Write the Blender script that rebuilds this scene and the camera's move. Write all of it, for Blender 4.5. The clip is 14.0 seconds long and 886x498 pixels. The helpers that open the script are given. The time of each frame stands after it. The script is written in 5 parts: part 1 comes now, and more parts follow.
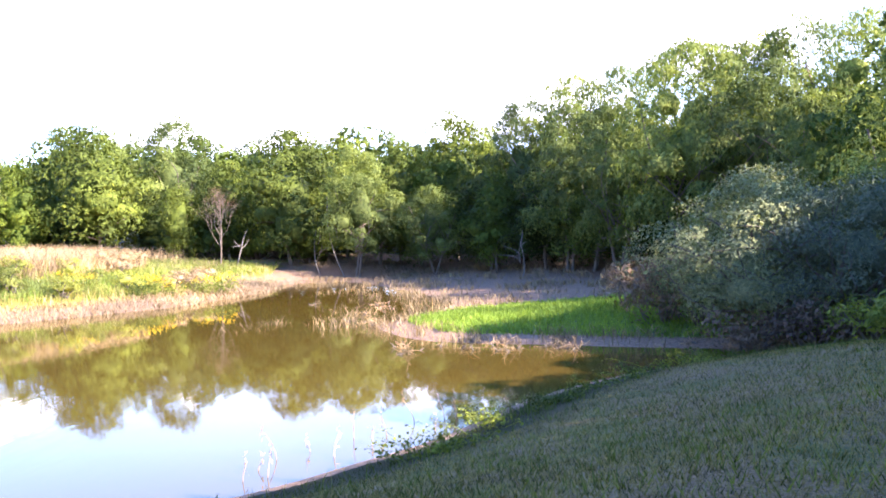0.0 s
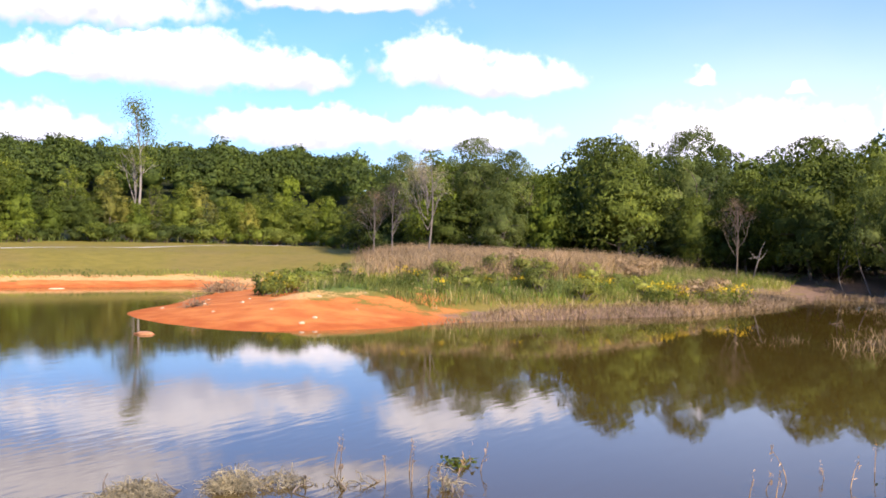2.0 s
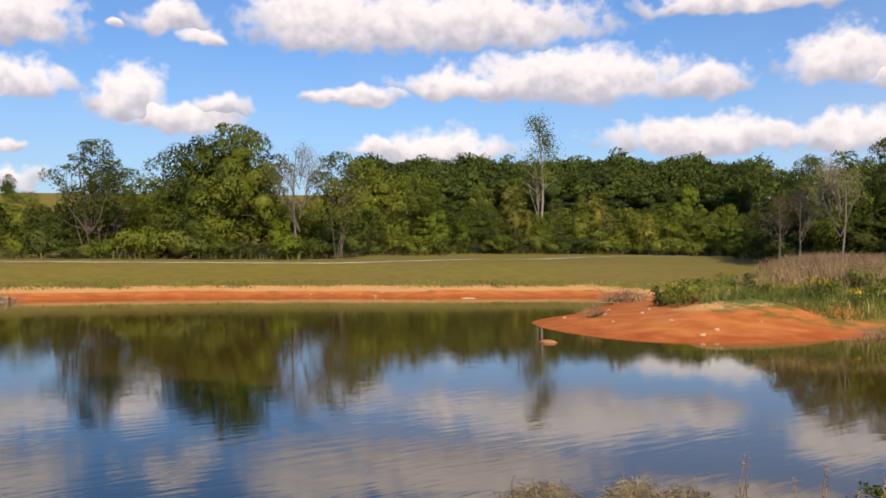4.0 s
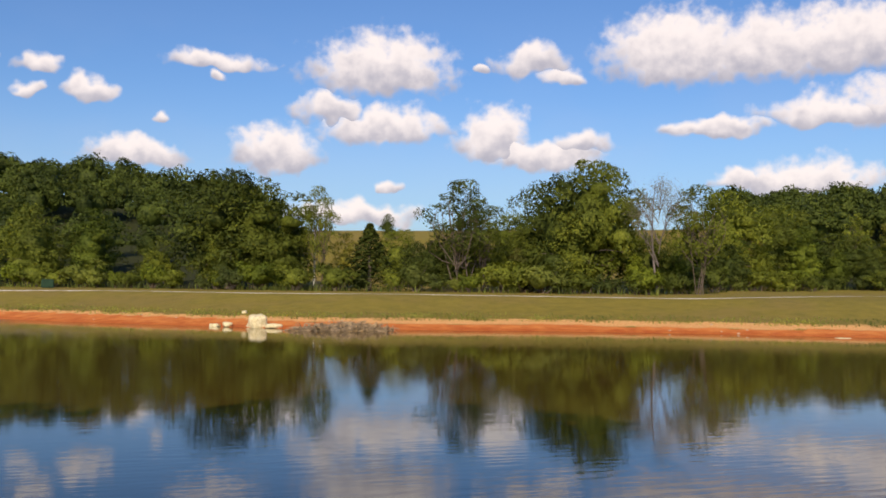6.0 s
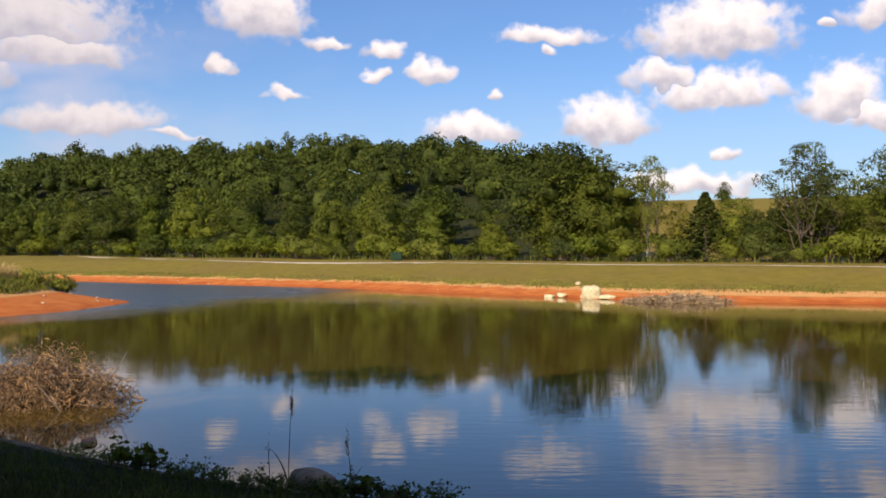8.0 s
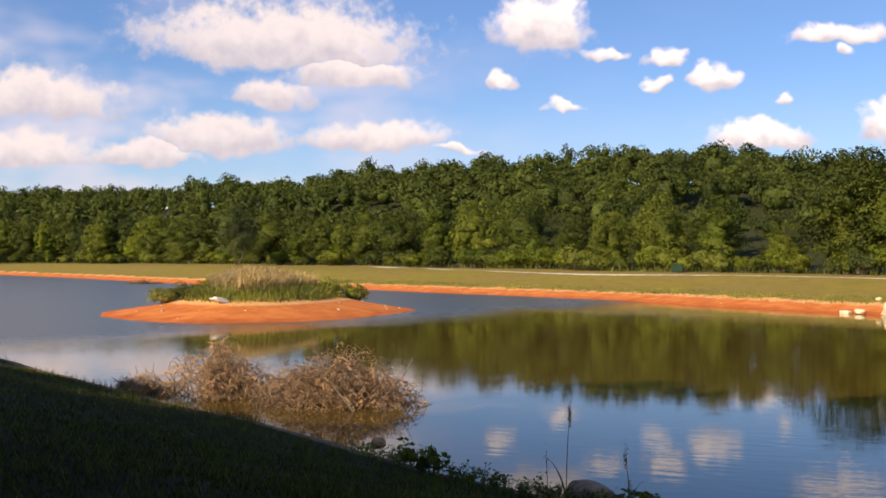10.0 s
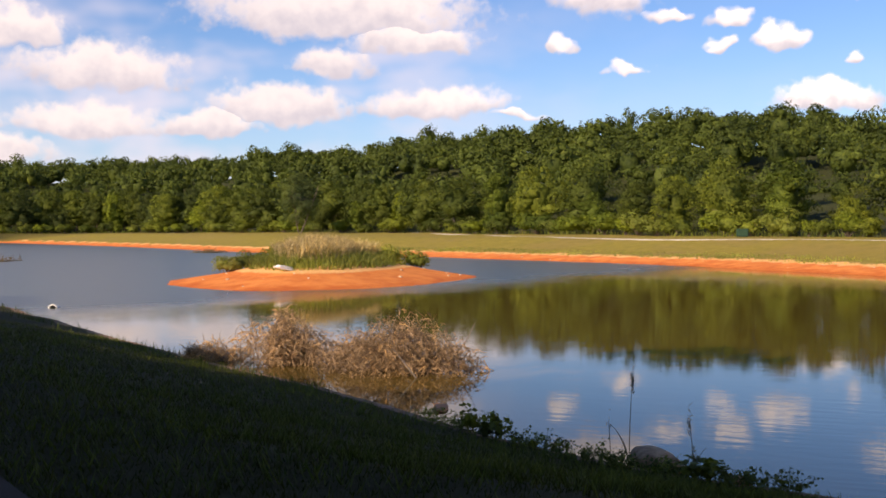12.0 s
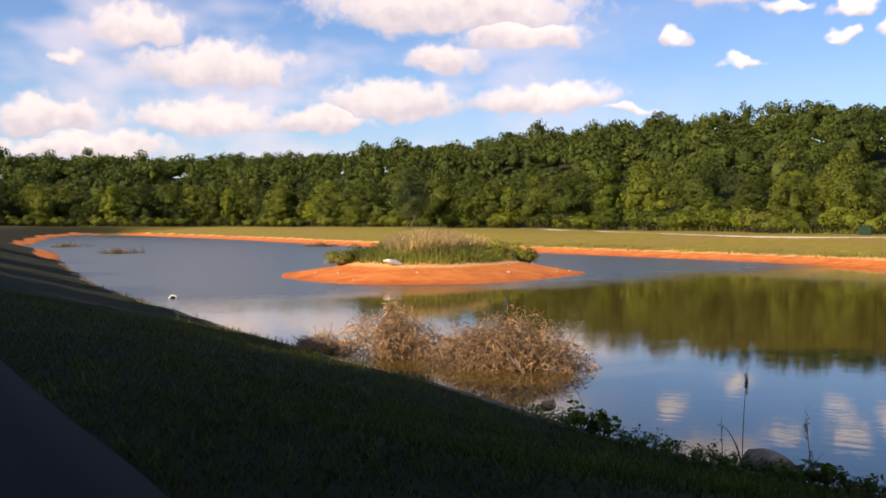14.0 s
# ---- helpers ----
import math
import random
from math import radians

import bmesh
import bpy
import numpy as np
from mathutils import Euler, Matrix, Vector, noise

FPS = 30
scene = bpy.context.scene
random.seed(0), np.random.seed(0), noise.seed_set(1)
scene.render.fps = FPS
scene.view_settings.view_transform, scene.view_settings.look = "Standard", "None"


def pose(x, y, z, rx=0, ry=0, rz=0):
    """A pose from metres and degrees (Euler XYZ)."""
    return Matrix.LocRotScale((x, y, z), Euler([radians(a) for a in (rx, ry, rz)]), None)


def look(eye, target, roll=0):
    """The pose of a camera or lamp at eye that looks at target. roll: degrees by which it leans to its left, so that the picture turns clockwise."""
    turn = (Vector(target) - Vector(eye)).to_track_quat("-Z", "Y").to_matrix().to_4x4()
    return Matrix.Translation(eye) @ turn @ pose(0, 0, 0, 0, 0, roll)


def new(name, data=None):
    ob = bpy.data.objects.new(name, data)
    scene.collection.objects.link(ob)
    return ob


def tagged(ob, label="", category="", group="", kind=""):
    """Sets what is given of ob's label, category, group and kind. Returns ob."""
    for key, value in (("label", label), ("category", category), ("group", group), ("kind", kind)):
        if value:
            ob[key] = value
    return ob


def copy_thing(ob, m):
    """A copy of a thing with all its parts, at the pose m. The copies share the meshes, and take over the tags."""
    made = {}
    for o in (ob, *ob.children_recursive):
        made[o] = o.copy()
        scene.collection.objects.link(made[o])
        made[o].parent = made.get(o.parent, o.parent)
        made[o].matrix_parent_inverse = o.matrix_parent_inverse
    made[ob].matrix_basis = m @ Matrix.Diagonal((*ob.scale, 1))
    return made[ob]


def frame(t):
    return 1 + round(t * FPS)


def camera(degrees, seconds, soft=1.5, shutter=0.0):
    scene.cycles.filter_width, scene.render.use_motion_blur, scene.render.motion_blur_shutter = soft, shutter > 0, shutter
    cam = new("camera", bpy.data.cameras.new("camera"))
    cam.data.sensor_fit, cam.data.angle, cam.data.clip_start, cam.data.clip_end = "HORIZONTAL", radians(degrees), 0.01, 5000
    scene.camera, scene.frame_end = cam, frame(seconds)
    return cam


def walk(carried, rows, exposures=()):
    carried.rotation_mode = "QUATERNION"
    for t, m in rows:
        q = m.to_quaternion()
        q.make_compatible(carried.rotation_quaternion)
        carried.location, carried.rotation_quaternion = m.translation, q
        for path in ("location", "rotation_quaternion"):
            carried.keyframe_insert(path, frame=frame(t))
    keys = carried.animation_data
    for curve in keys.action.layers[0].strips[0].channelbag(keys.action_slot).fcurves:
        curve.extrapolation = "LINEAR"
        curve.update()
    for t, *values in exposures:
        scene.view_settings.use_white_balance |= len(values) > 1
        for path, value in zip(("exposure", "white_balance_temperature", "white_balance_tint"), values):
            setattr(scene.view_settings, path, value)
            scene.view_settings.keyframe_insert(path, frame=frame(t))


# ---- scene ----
cam = camera(47.9, 14.0, soft=1.75)
EYE = (0.0, 0.0, 3.6)
PATH = [  # seconds, yaw, pitch, roll
    (0.0, 0.00, -1.11, 1.09),
    (0.5, 5.39, -0.82, -0.07),
    (1.0, 13.22, -0.47, -0.19),
    (1.5, 21.08, -0.65, -0.79),
    (2.0, 29.01, -0.55, -1.02),
    (2.5, 36.68, -0.70, -1.04),
    (3.0, 41.43, -0.66, -0.74),
    (3.2, 43.28, -0.55, -0.58),
    (5.3, 65.19, 0.36, -1.01),
    (5.5, 66.96, 0.54, -1.23),
    (6.0, 71.99, 1.69, -0.48),
    (6.5, 78.66, 1.05, -0.15),
    (7.0, 80.80, -0.29, -0.52),
    (7.5, 85.05, -0.17, 0.32),
    (8.0, 90.93, -0.03, 0.04),
    (8.5, 96.47, 0.07, -0.10),
    (9.0, 100.32, -0.22, -0.55),
    (9.2, 101.92, 0.11, -0.57),
    (11.3, 109.80, -0.36, 0.36),
    (11.5, 109.67, -0.68, 0.32),
    (12.0, 110.31, -1.31, 0.29),
    (12.5, 111.20, -1.81, 0.45),
    (13.0, 112.56, -2.08, 0.68),
    (13.5, 113.31, -1.24, -0.43),
    (14.0, 116.55, -1.57, -0.04),
]
EXPOSURES = [  # seconds, stops, kelvin, tint
    (0.0, 2.68, 6100, 26), (0.6, 2.2, 6100, 28), (1.1, 1.45, 6100, 29), (1.5, 1.15, 6150, 28), (2.0, 0.85, 6450, 23), (2.5, 0.37, 6850, 19), (3.0, 0.16, 7050, 19),
    (5.5, -0.1, 7200, 19), (7.5, -0.02, 7350, 21), (8.2, 0.15, 7450, 22), (9.0, 0.22, 7650, 23), (11.5, 0.42, 8000, 24), (14.0, 0.44, 8000, 24)]
walk(cam, [(t, pose(*EYE, 90 + p, r, w)) for t, w, p, r in PATH], EXPOSURES)

# ---- light ----
SUN_AZ, SUN_EL = -118.0, 30.0  # degrees, counter-clockwise from +y; above the horizon


def compass(az, dist):
    return -math.sin(radians(az)) * dist, math.cos(radians(az)) * dist


sun_data = bpy.data.lights.new("sun", "SUN")
sun_data.energy, sun_data.angle, sun_data.color = 5.0, radians(0.53), (1.0, 0.90, 0.74)
sun_ob = new("sun", sun_data)
sx, sy = compass(SUN_AZ, math.cos(radians(SUN_EL)))
sun_ob.matrix_world = look((sx * 200, sy * 200, math.sin(radians(SUN_EL)) * 200), (0, 0, 0))


class Nodes:
    """Short hands for building a node tree."""

    def __init__(self, tree):
        self.tree = tree
        tree.nodes.clear()

    def add(self, kind, operation="", attribute=""):
        n = self.tree.nodes.new(kind)
        if operation:
            n.operation = operation
        if attribute:
            n.attribute_name = attribute
        return n

    def link(self, a, b):
        self.tree.links.new(a, b)

    def put(self, socket, value):
        if isinstance(value, bpy.types.NodeSocket):
            self.link(value, socket)
        else:
            socket.default_value = value

    def math(self, op, a, b=0.0, c=0.0):
        n = self.add("ShaderNodeMath", operation=op)
        for i, v in enumerate((a, b, c)):
            self.put(n.inputs[i], v)
        return n.outputs[0]

    def vec(self, op, a, b=None, c=None):
        n = self.add("ShaderNodeVectorMath", operation=op)
        for i, v in enumerate((a, b, c)):
            if v is not None:
                self.put(n.inputs[i], v)
        return n.outputs["Value"] if op in ("LENGTH", "DOT_PRODUCT") else n.outputs[0]

    def noise(self, scale, detail=4.0, vector=None, rough=0.55, color=False):
        n = self.add("ShaderNodeTexNoise")
        n.inputs["Scale"].default_value, n.inputs["Detail"].default_value, n.inputs["Roughness"].default_value = scale, detail, rough
        if vector is not None:
            self.link(vector, n.inputs["Vector"])
        return n.outputs["Color" if color else "Fac"]

    def ramp(self, value, a, b, lo=0.0, hi=1.0, smooth=True):
        n = self.add("ShaderNodeMapRange")
        n.interpolation_type = "SMOOTHSTEP" if smooth else "LINEAR"
        self.put(n.inputs[0], value)
        for i, v in enumerate((a, b, lo, hi)):
            n.inputs[i + 1].default_value = v
        return n.outputs[0]

    def mix(self, fac, a, b, blend="MIX"):
        n = self.add("ShaderNodeMix")
        n.data_type, n.blend_type = "RGBA", blend
        self.put(n.inputs[0], fac)
        self.put(n.inputs[6], a if isinstance(a, bpy.types.NodeSocket) else (*a, 1.0))
        self.put(n.inputs[7], b if isinstance(b, bpy.types.NodeSocket) else (*b, 1.0))
        return n.outputs[2]


# cumulus clouds: bearing, half width, base and top, in degrees
CLOUDS_A = [(51, 9, 11.0, 14.6), (44.2, 7.5, 8.0, 11.2), (37, 2.6, 8.2, 10.6), (50.5, 4, 8.4, 10), (29.5, 3.2, 8.6, 11.7), (25.5, 4.4, 8.3, 10.3),
            (52, 4.5, 4.8, 6.7), (36.5, 6.5, 5.2, 7.2), (28, 5, 5.0, 7.2), (35, 6, 12.6, 14.2), (56.8, 3.0, 7.9, 9.0), (64.1, 1.6, 6.9, 8.6)]
CLOUDS_B = [(101.2, 2.8, 11.6, 15), (97.6, 1.2, 11.2, 12.0), (94.3, 1.0, 10.7, 11.8), (94.9, 0.9, 9.5, 10.2), (91.8, 1.2, 9.5, 10.7), (84.7, 2.9, 11.6, 12.6),
            (84.7, 0.6, 10.8, 11.5), (75.6, 4.2, 10.3, 13.9), (75.3, 4.0, 7.7, 9.8), (78.8, 1.8, 8.8, 10.6), (81.6, 2.6, 6.0, 8.5), (69, 2.2, 6.6, 9.8), (66.5, 3.6, 6.3, 8.0),
            (67, 1.9, 11.5, 13.5), (65.3, 1.4, 10.9, 12)]
CLOUDS_C = [(58.7, 4.4, 10.8, 15), (57.4, 2.7, 8.0, 9.0), (89.3, 2.7, 5.9, 7.5), (55.7, 1.3, 5.0, 6.4), (77.3, 4.2, 3.0, 4.3), (75.2, 0.8, 5.1, 5.7), (99.7, 1.2, 8.4, 9.0),
            (69.6, 0.6, 11.5, 12), (87.9, 0.5, 8.6, 9.3), (112, 4, 9.7, 11.6), (116, 8, 10.6, 14.4), (103.8, 0.6, 9.7, 10.7)]
CLOUDS_D = [(116.7, 2.2, 8.5, 10.0), (119.5, 4.3, 5.8, 8.0), (110.6, 4.4, 6.2, 8.0), (133.4, 2.8, 9.4, 11.7), (129.2, 4.6, 7.4, 10.0), (138.2, 2.9, 4.7, 6.9),
            (130.1, 4.4, 4.9, 6.7), (123.6, 3.2, 5.1, 6.6), (137.3, 1.1, 8.3, 9.1), (136.2, 5, 3.2, 4.8), (106, 1.6, 6.0, 6.5)]
CLOUDS_E = [(12, 7, 4.4, 7.6), (14.5, 0.8, 9.0, 9.9), (9.5, 0.9, 8.0, 8.8), (-3, 8, 5, 10), (-14, 8, 8, 15), (-25, 10, 12, 20), (-60, 12, 16, 24), (-110, 14, 10, 18), (-150, 12, 8, 17), (170, 10, 7, 14), (152, 7, 6, 12)]

world = bpy.data.worlds.new("sky")
scene.world = world
world.use_nodes = True
w = Nodes(world.node_tree)
sky = w.add("ShaderNodeTexSky")
sky.sky_type, sky.sun_disc, sky.sun_elevation, sky.sun_rotation = "NISHITA", False, radians(SUN_EL), radians(-SUN_AZ)
sky.air_density, sky.dust_density, sky.ozone_density = 1.0, 0.6, 1.5
way = w.add("ShaderNodeTexCoord").outputs["Generated"]
xyz = w.add("ShaderNodeSeparateXYZ")
w.link(way, xyz.inputs[0])
az = w.math("MULTIPLY", w.math("ARCTAN2", w.math("MULTIPLY", xyz.outputs[0], -1.0), xyz.outputs[1]), 57.2958)
el = w.math("MULTIPLY", w.math("ARCSINE", xyz.outputs[2]), 57.2958)
flat = w.add("ShaderNodeCombineXYZ")
w.link(az, flat.inputs[0]), w.link(el, flat.inputs[1])
# billowing edges
wob = w.vec("SUBTRACT", w.noise(0.55, 2.0, flat.outputs[0], 0.45, True), (0.5, 0.5, 0.5))
at = w.vec("MULTIPLY_ADD", wob, (3.0, 1.7, 0.0), flat.outputs[0])
state = w.vec("MULTIPLY", at, (0.0, 0.0, 0.0))
state = w.vec("ADD", state, (9.0, 0.0, 0.0))  # nearest cloud so far: distance from its heart, height in it
for a, half, base, top in CLOUDS_A + CLOUDS_B + CLOUDS_C + CLOUDS_D + CLOUDS_E:
    half, mid, up = half * 1.12, base + 0.3 * (top - base), 0.8 * (top - base)
    here = w.vec("MULTIPLY_ADD", state, (1e-7, 1e-7, 0.0), at)
    q = w.vec("MULTIPLY_ADD", here, (1 / half, 1 / up, 0), (-a / half, -mid / up, 0))
    d = w.vec("LENGTH", w.vec("MAXIMUM", q, w.vec("MULTIPLY", q, (-1, -2.3, 0))))
    both = w.add("ShaderNodeCombineXYZ")
    w.link(d, both.inputs[0]), w.link(w.vec("DOT_PRODUCT", q, (0, 1, 0)), both.inputs[1])
    pick = w.add("ShaderNodeMix")
    pick.data_type = "VECTOR"
    w.link(w.math("LESS_THAN", d, w.vec("DOT_PRODUCT", state, (1, 0, 0))), pick.inputs[0])
    w.link(state, pick.inputs[4]), w.link(both.outputs[0], pick.inputs[5])
    state = pick.outputs[1]
ends = w.add("ShaderNodeSeparateXYZ")
w.link(state, ends.inputs[0])
near, high = ends.outputs[0], ends.outputs[1]
puff = w.noise(1.0, 3.0, flat.outputs[0], 0.42)
curl = w.noise(2.6, 3.0, flat.outputs[0], 0.5)
cover = w.ramp(w.math("ADD", w.math("MULTIPLY_ADD", w.math("SUBTRACT", puff, 0.5), 0.8, near), w.math("MULTIPLY", w.math("SUBTRACT", curl, 0.5), 0.35)), 1.08, 0.55)
shade = w.math("MULTIPLY_ADD", w.math("SUBTRACT", puff, 0.5), 0.95, w.math("MULTIPLY", w.math("SUBTRACT", curl, 0.5), 0.3))
lit = w.math("MULTIPLY", w.ramp(w.math("ADD", high, shade), -0.48, 0.58), w.ramp(az, 96.0, 116.0, 1.0, 0.8))
bright = w.mix(w.ramp(az, 92.0, 118.0), (1.04, 1.03, 1.03), (0.79, 0.80, 0.83))
cloud = w.mix(lit, (0.48, 0.51, 0.61), bright)
blue = w.mix(1.0, sky.outputs[0], (0.052, 0.088, 0.132), "MULTIPLY")
haze = w.mix(w.ramp(el, 12.0, 0.0, 0.0, 0.34), blue, (0.55, 0.70, 0.92))
strung = w.vec("MULTIPLY", flat.outputs[0], (0.13, 0.24, 0.0))
veil = w.math("MULTIPLY", w.ramp(w.noise(1.0, 3.0, strung, 0.5), 0.40, 0.66), w.math("MULTIPLY", w.ramp(az, 98.0, 122.0, 0.05, 0.75), w.ramp(el, 17.0, 9.0)))
haze = w.mix(veil, haze, (0.60, 0.64, 0.78))
haze = w.mix(w.math("MULTIPLY", w.math("MULTIPLY", w.ramp(az, 40.0, 10.0, 0.0, 0.48), w.ramp(el, 14.0, 6.0, 0.28, 1.0)), w.ramp(az, -100.0, -60.0)), haze, (0.74, 0.83, 0.95))
bg = w.add("ShaderNodeBackground")
w.link(w.mix(w.math("MULTIPLY", cover, 0.95), haze, cloud), bg.inputs[0])
w.link(bg.outputs[0], w.add("ShaderNodeOutputWorld").inputs[0])

# ---- materials ----
def material(name):
    m = bpy.data.materials.new(name)
    m.use_nodes = True
    n = Nodes(m.node_tree)
    out = n.add("ShaderNodeOutputMaterial")
    return m, n, out


def principled(n, out, color, rough=0.8, bump=None, bump_strength=0.4, bump_size=0.02, spec=0.3):
    b = n.add("ShaderNodeBsdfPrincipled")
    n.put(b.inputs["Base Color"], color if isinstance(color, bpy.types.NodeSocket) else (*color, 1.0))
    n.put(b.inputs["Roughness"], rough)
    b.inputs["Specular IOR Level"].default_value = spec
    if bump is not None:
        k = n.add("ShaderNodeBump")
        k.inputs["Strength"].default_value, k.inputs["Distance"].default_value = bump_strength, bump_size
        n.link(bump, k.inputs["Height"])
        n.link(k.outputs[0], b.inputs["Normal"])
    n.link(b.outputs[0], out.inputs[0])
    return b


def world_at(n):
    return n.add("ShaderNodeNewGeometry").outputs["Position"]


def leaf_material(name, dark, light, glow=0.35, rough=0.55, each=0.3, vary=1.0):
    """Leaves that differ one from another and tree from tree, and let light through."""
    m, n, out = material(name)
    isle = n.add("ShaderNodeNewGeometry").outputs["Random Per Island"]
    tree = n.math("MULTIPLY_ADD", n.add("ShaderNodeObjectInfo").outputs["Random"], vary, 0.6 * (1 - vary))
    patch = n.noise(0.45, 3.0, world_at(n))
    stand_ = n.noise(0.11, 2.0, world_at(n))
    c = n.mix(n.math("MULTIPLY_ADD", isle, each, n.math("MULTIPLY", patch, 0.75)), dark, light)
    warm = n.mix(n.math("MULTIPLY", tree, 0.45), c, n.mix(1.0, c, (1.14, 1.05, 0.8), "MULTIPLY"))
    c2 = n.mix(n.ramp(isle, 0.93, 0.97), warm, n.mix(1.0, warm, (1.25, 1.12, 0.85), "MULTIPLY"))
    c2 = n.mix(1.0, c2, n.mix(n.ramp(n.math("MULTIPLY_ADD", tree, 0.45, n.math("MULTIPLY", stand_, 0.9)), 0.42, 0.88), (0.52, 0.60, 0.64), (1.45, 1.46, 1.12)), "MULTIPLY")
    speck = n.noise(4.5, 4.0, world_at(n), 0.7)
    c2 = n.mix(1.0, c2, n.mix(n.ramp(speck, 0.34, 0.66), (0.62, 0.64, 0.66), (1.32, 1.3, 1.2)), "MULTIPLY")
    b = n.add("ShaderNodeBsdfPrincipled")
    n.link(c2, b.inputs["Base Color"])
    b.inputs["Roughness"].default_value, b.inputs["Specular IOR Level"].default_value = rough + 0.1, 0.13
    k = n.add("ShaderNodeBump")
    k.inputs["Strength"].default_value, k.inputs["Distance"].default_value = 0.5, 0.12
    n.link(speck, k.inputs["Height"])
    n.link(k.outputs[0], b.inputs["Normal"])
    tr = n.add("ShaderNodeBsdfTranslucent")
    n.link(n.mix(1.0, c2, (1.25, 1.3, 0.55), "MULTIPLY"), tr.inputs[0])
    mx = n.add("ShaderNodeMixShader")
    mx.inputs[0].default_value = glow
    n.link(b.outputs[0], mx.inputs[1]), n.link(tr.outputs[0], mx.inputs[2]), n.link(mx.outputs[0], out.inputs[0])
    return m


def straw_material(name, dark, light, glow=0.15):
    return leaf_material(name, dark, light, glow, 0.7, 0.7, 0.2)


def bark_material(name, dark, light):
    m, n, out = material(name)
    at_ = n.vec("MULTIPLY", world_at(n), (1, 1, 0.2))
    g = n.noise(14.0, 5.0, at_)
    principled(n, out, n.mix(g, dark, light), 0.9, g, 0.7, 0.04)
    return m


LEAF = leaf_material("oak_leaf", (0.034, 0.050, 0.009), (0.158, 0.186, 0.034), 0.22)
LEAF_DARK = leaf_material("cedar_leaf", (0.025, 0.038, 0.010), (0.086, 0.106, 0.020), 0.2)
LEAF_PALE = leaf_material("willow_leaf", (0.066, 0.090, 0.028), (0.215, 0.245, 0.085), 0.36, each=0.12)
LEAF_LIME = leaf_material("maple_leaf", (0.050, 0.074, 0.011), (0.172, 0.212, 0.032), 0.28)
LEAF_SILVER = leaf_material("olive_leaf", (0.080, 0.094, 0.060), (0.23, 0.245, 0.175), 0.25, each=0.12)
LEAF_OCHRE = leaf_material("turning_leaf", (0.09, 0.095, 0.024), (0.24, 0.225, 0.058), 0.28)
LEAF_RUST = leaf_material("bare_twig", (0.078, 0.052, 0.048), (0.165, 0.115, 0.105), 0.15)
TWIG_BARE = leaf_material("bare_spray", (0.17, 0.145, 0.125), (0.38, 0.335, 0.295), 0.15)
LEAF_WOODS = leaf_material("far_leaf", (0.020, 0.034, 0.010), (0.092, 0.120, 0.028), 0.18)
# near-bank blades, darkened in colour to deepen the trees' shade
SHADE_BLADE = leaf_material("shade_lawn_blade", (0.013, 0.022, 0.004), (0.056, 0.066, 0.013), 0.3)
BLADE_LUSH = leaf_material("lush_blade", (0.075, 0.125, 0.024), (0.18, 0.25, 0.06), 0.4)
HERB = leaf_material("herb_leaf", (0.070, 0.100, 0.024), (0.185, 0.205, 0.058), 0.35)
MEADOW = leaf_material("meadow_grass", (0.125, 0.142, 0.042), (0.34, 0.345, 0.125), 0.5)
DRY_BLADE = leaf_material("dry_blade", (0.085, 0.072, 0.036), (0.21, 0.175, 0.095), 0.25)
STRAW = straw_material("dry_grass", (0.20, 0.14, 0.085), (0.46, 0.37, 0.24))
STRAW_PINK = straw_material("seeding_grass", (0.125, 0.088, 0.076), (0.30, 0.215, 0.180), 0.25)
REED = straw_material("dead_reed", (0.072, 0.050, 0.040), (0.225, 0.165, 0.128))
MAT = straw_material("matted_straw", (0.15, 0.122, 0.104), (0.40, 0.345, 0.30))
STRAW_PALE = straw_material("pale_seeding_grass", (0.22, 0.165, 0.115), (0.50, 0.39, 0.275), 0.25)
TWIG = straw_material("dead_brush", (0.036, 0.022, 0.016), (0.44, 0.295, 0.225), 0.05)
GOLD = leaf_material("goldenrod_bloom", (0.45, 0.30, 0.02), (0.72, 0.52, 0.04), 0.3)
BARK = bark_material("bark", (0.06, 0.045, 0.035), (0.20, 0.16, 0.125))
BARK_GREY = bark_material("dead_bark", (0.09, 0.075, 0.062), (0.24, 0.205, 0.175))
BARK_PALE = bark_material("weathered_bark", (0.15, 0.125, 0.105), (0.36, 0.32, 0.28))


def rock_material(name, dark, light):
    m, n, out = material(name)
    g = n.noise(5.0, 8.0, world_at(n), 0.65)
    principled(n, out, n.mix(n.ramp(g, 0.3, 0.7), dark, light), 0.9, g, 0.8, 0.05)
    return m


ROCK_PALE = rock_material("limestone", (0.54, 0.46, 0.25), (0.82, 0.74, 0.48))
ROCK_TAN = rock_material("sandstone", (0.19, 0.112, 0.066), (0.42, 0.27, 0.16))
CONCRETE = rock_material("pale_concrete", (0.24, 0.22, 0.19), (0.48, 0.46, 0.41))
CLAY_ROCK = rock_material("clay_clod", (0.36, 0.14, 0.06), (0.55, 0.28, 0.14))
PLASTIC_WHITE = rock_material("weathered_white", (0.55, 0.55, 0.50), (0.85, 0.86, 0.82))

# ground: grass, clay, sand, mud and leaf litter, told apart by the masks of the sheet
GROUND, n, out = material("ground")
p = world_at(n)
big, mid_n, fine = n.noise(0.10, 4.0, p), n.noise(0.8, 5.0, p), n.noise(9.0, 6.0, p, 0.65)


def mask(name):
    a = n.add("ShaderNodeAttribute", attribute=name)
    return a.outputs["Fac"]


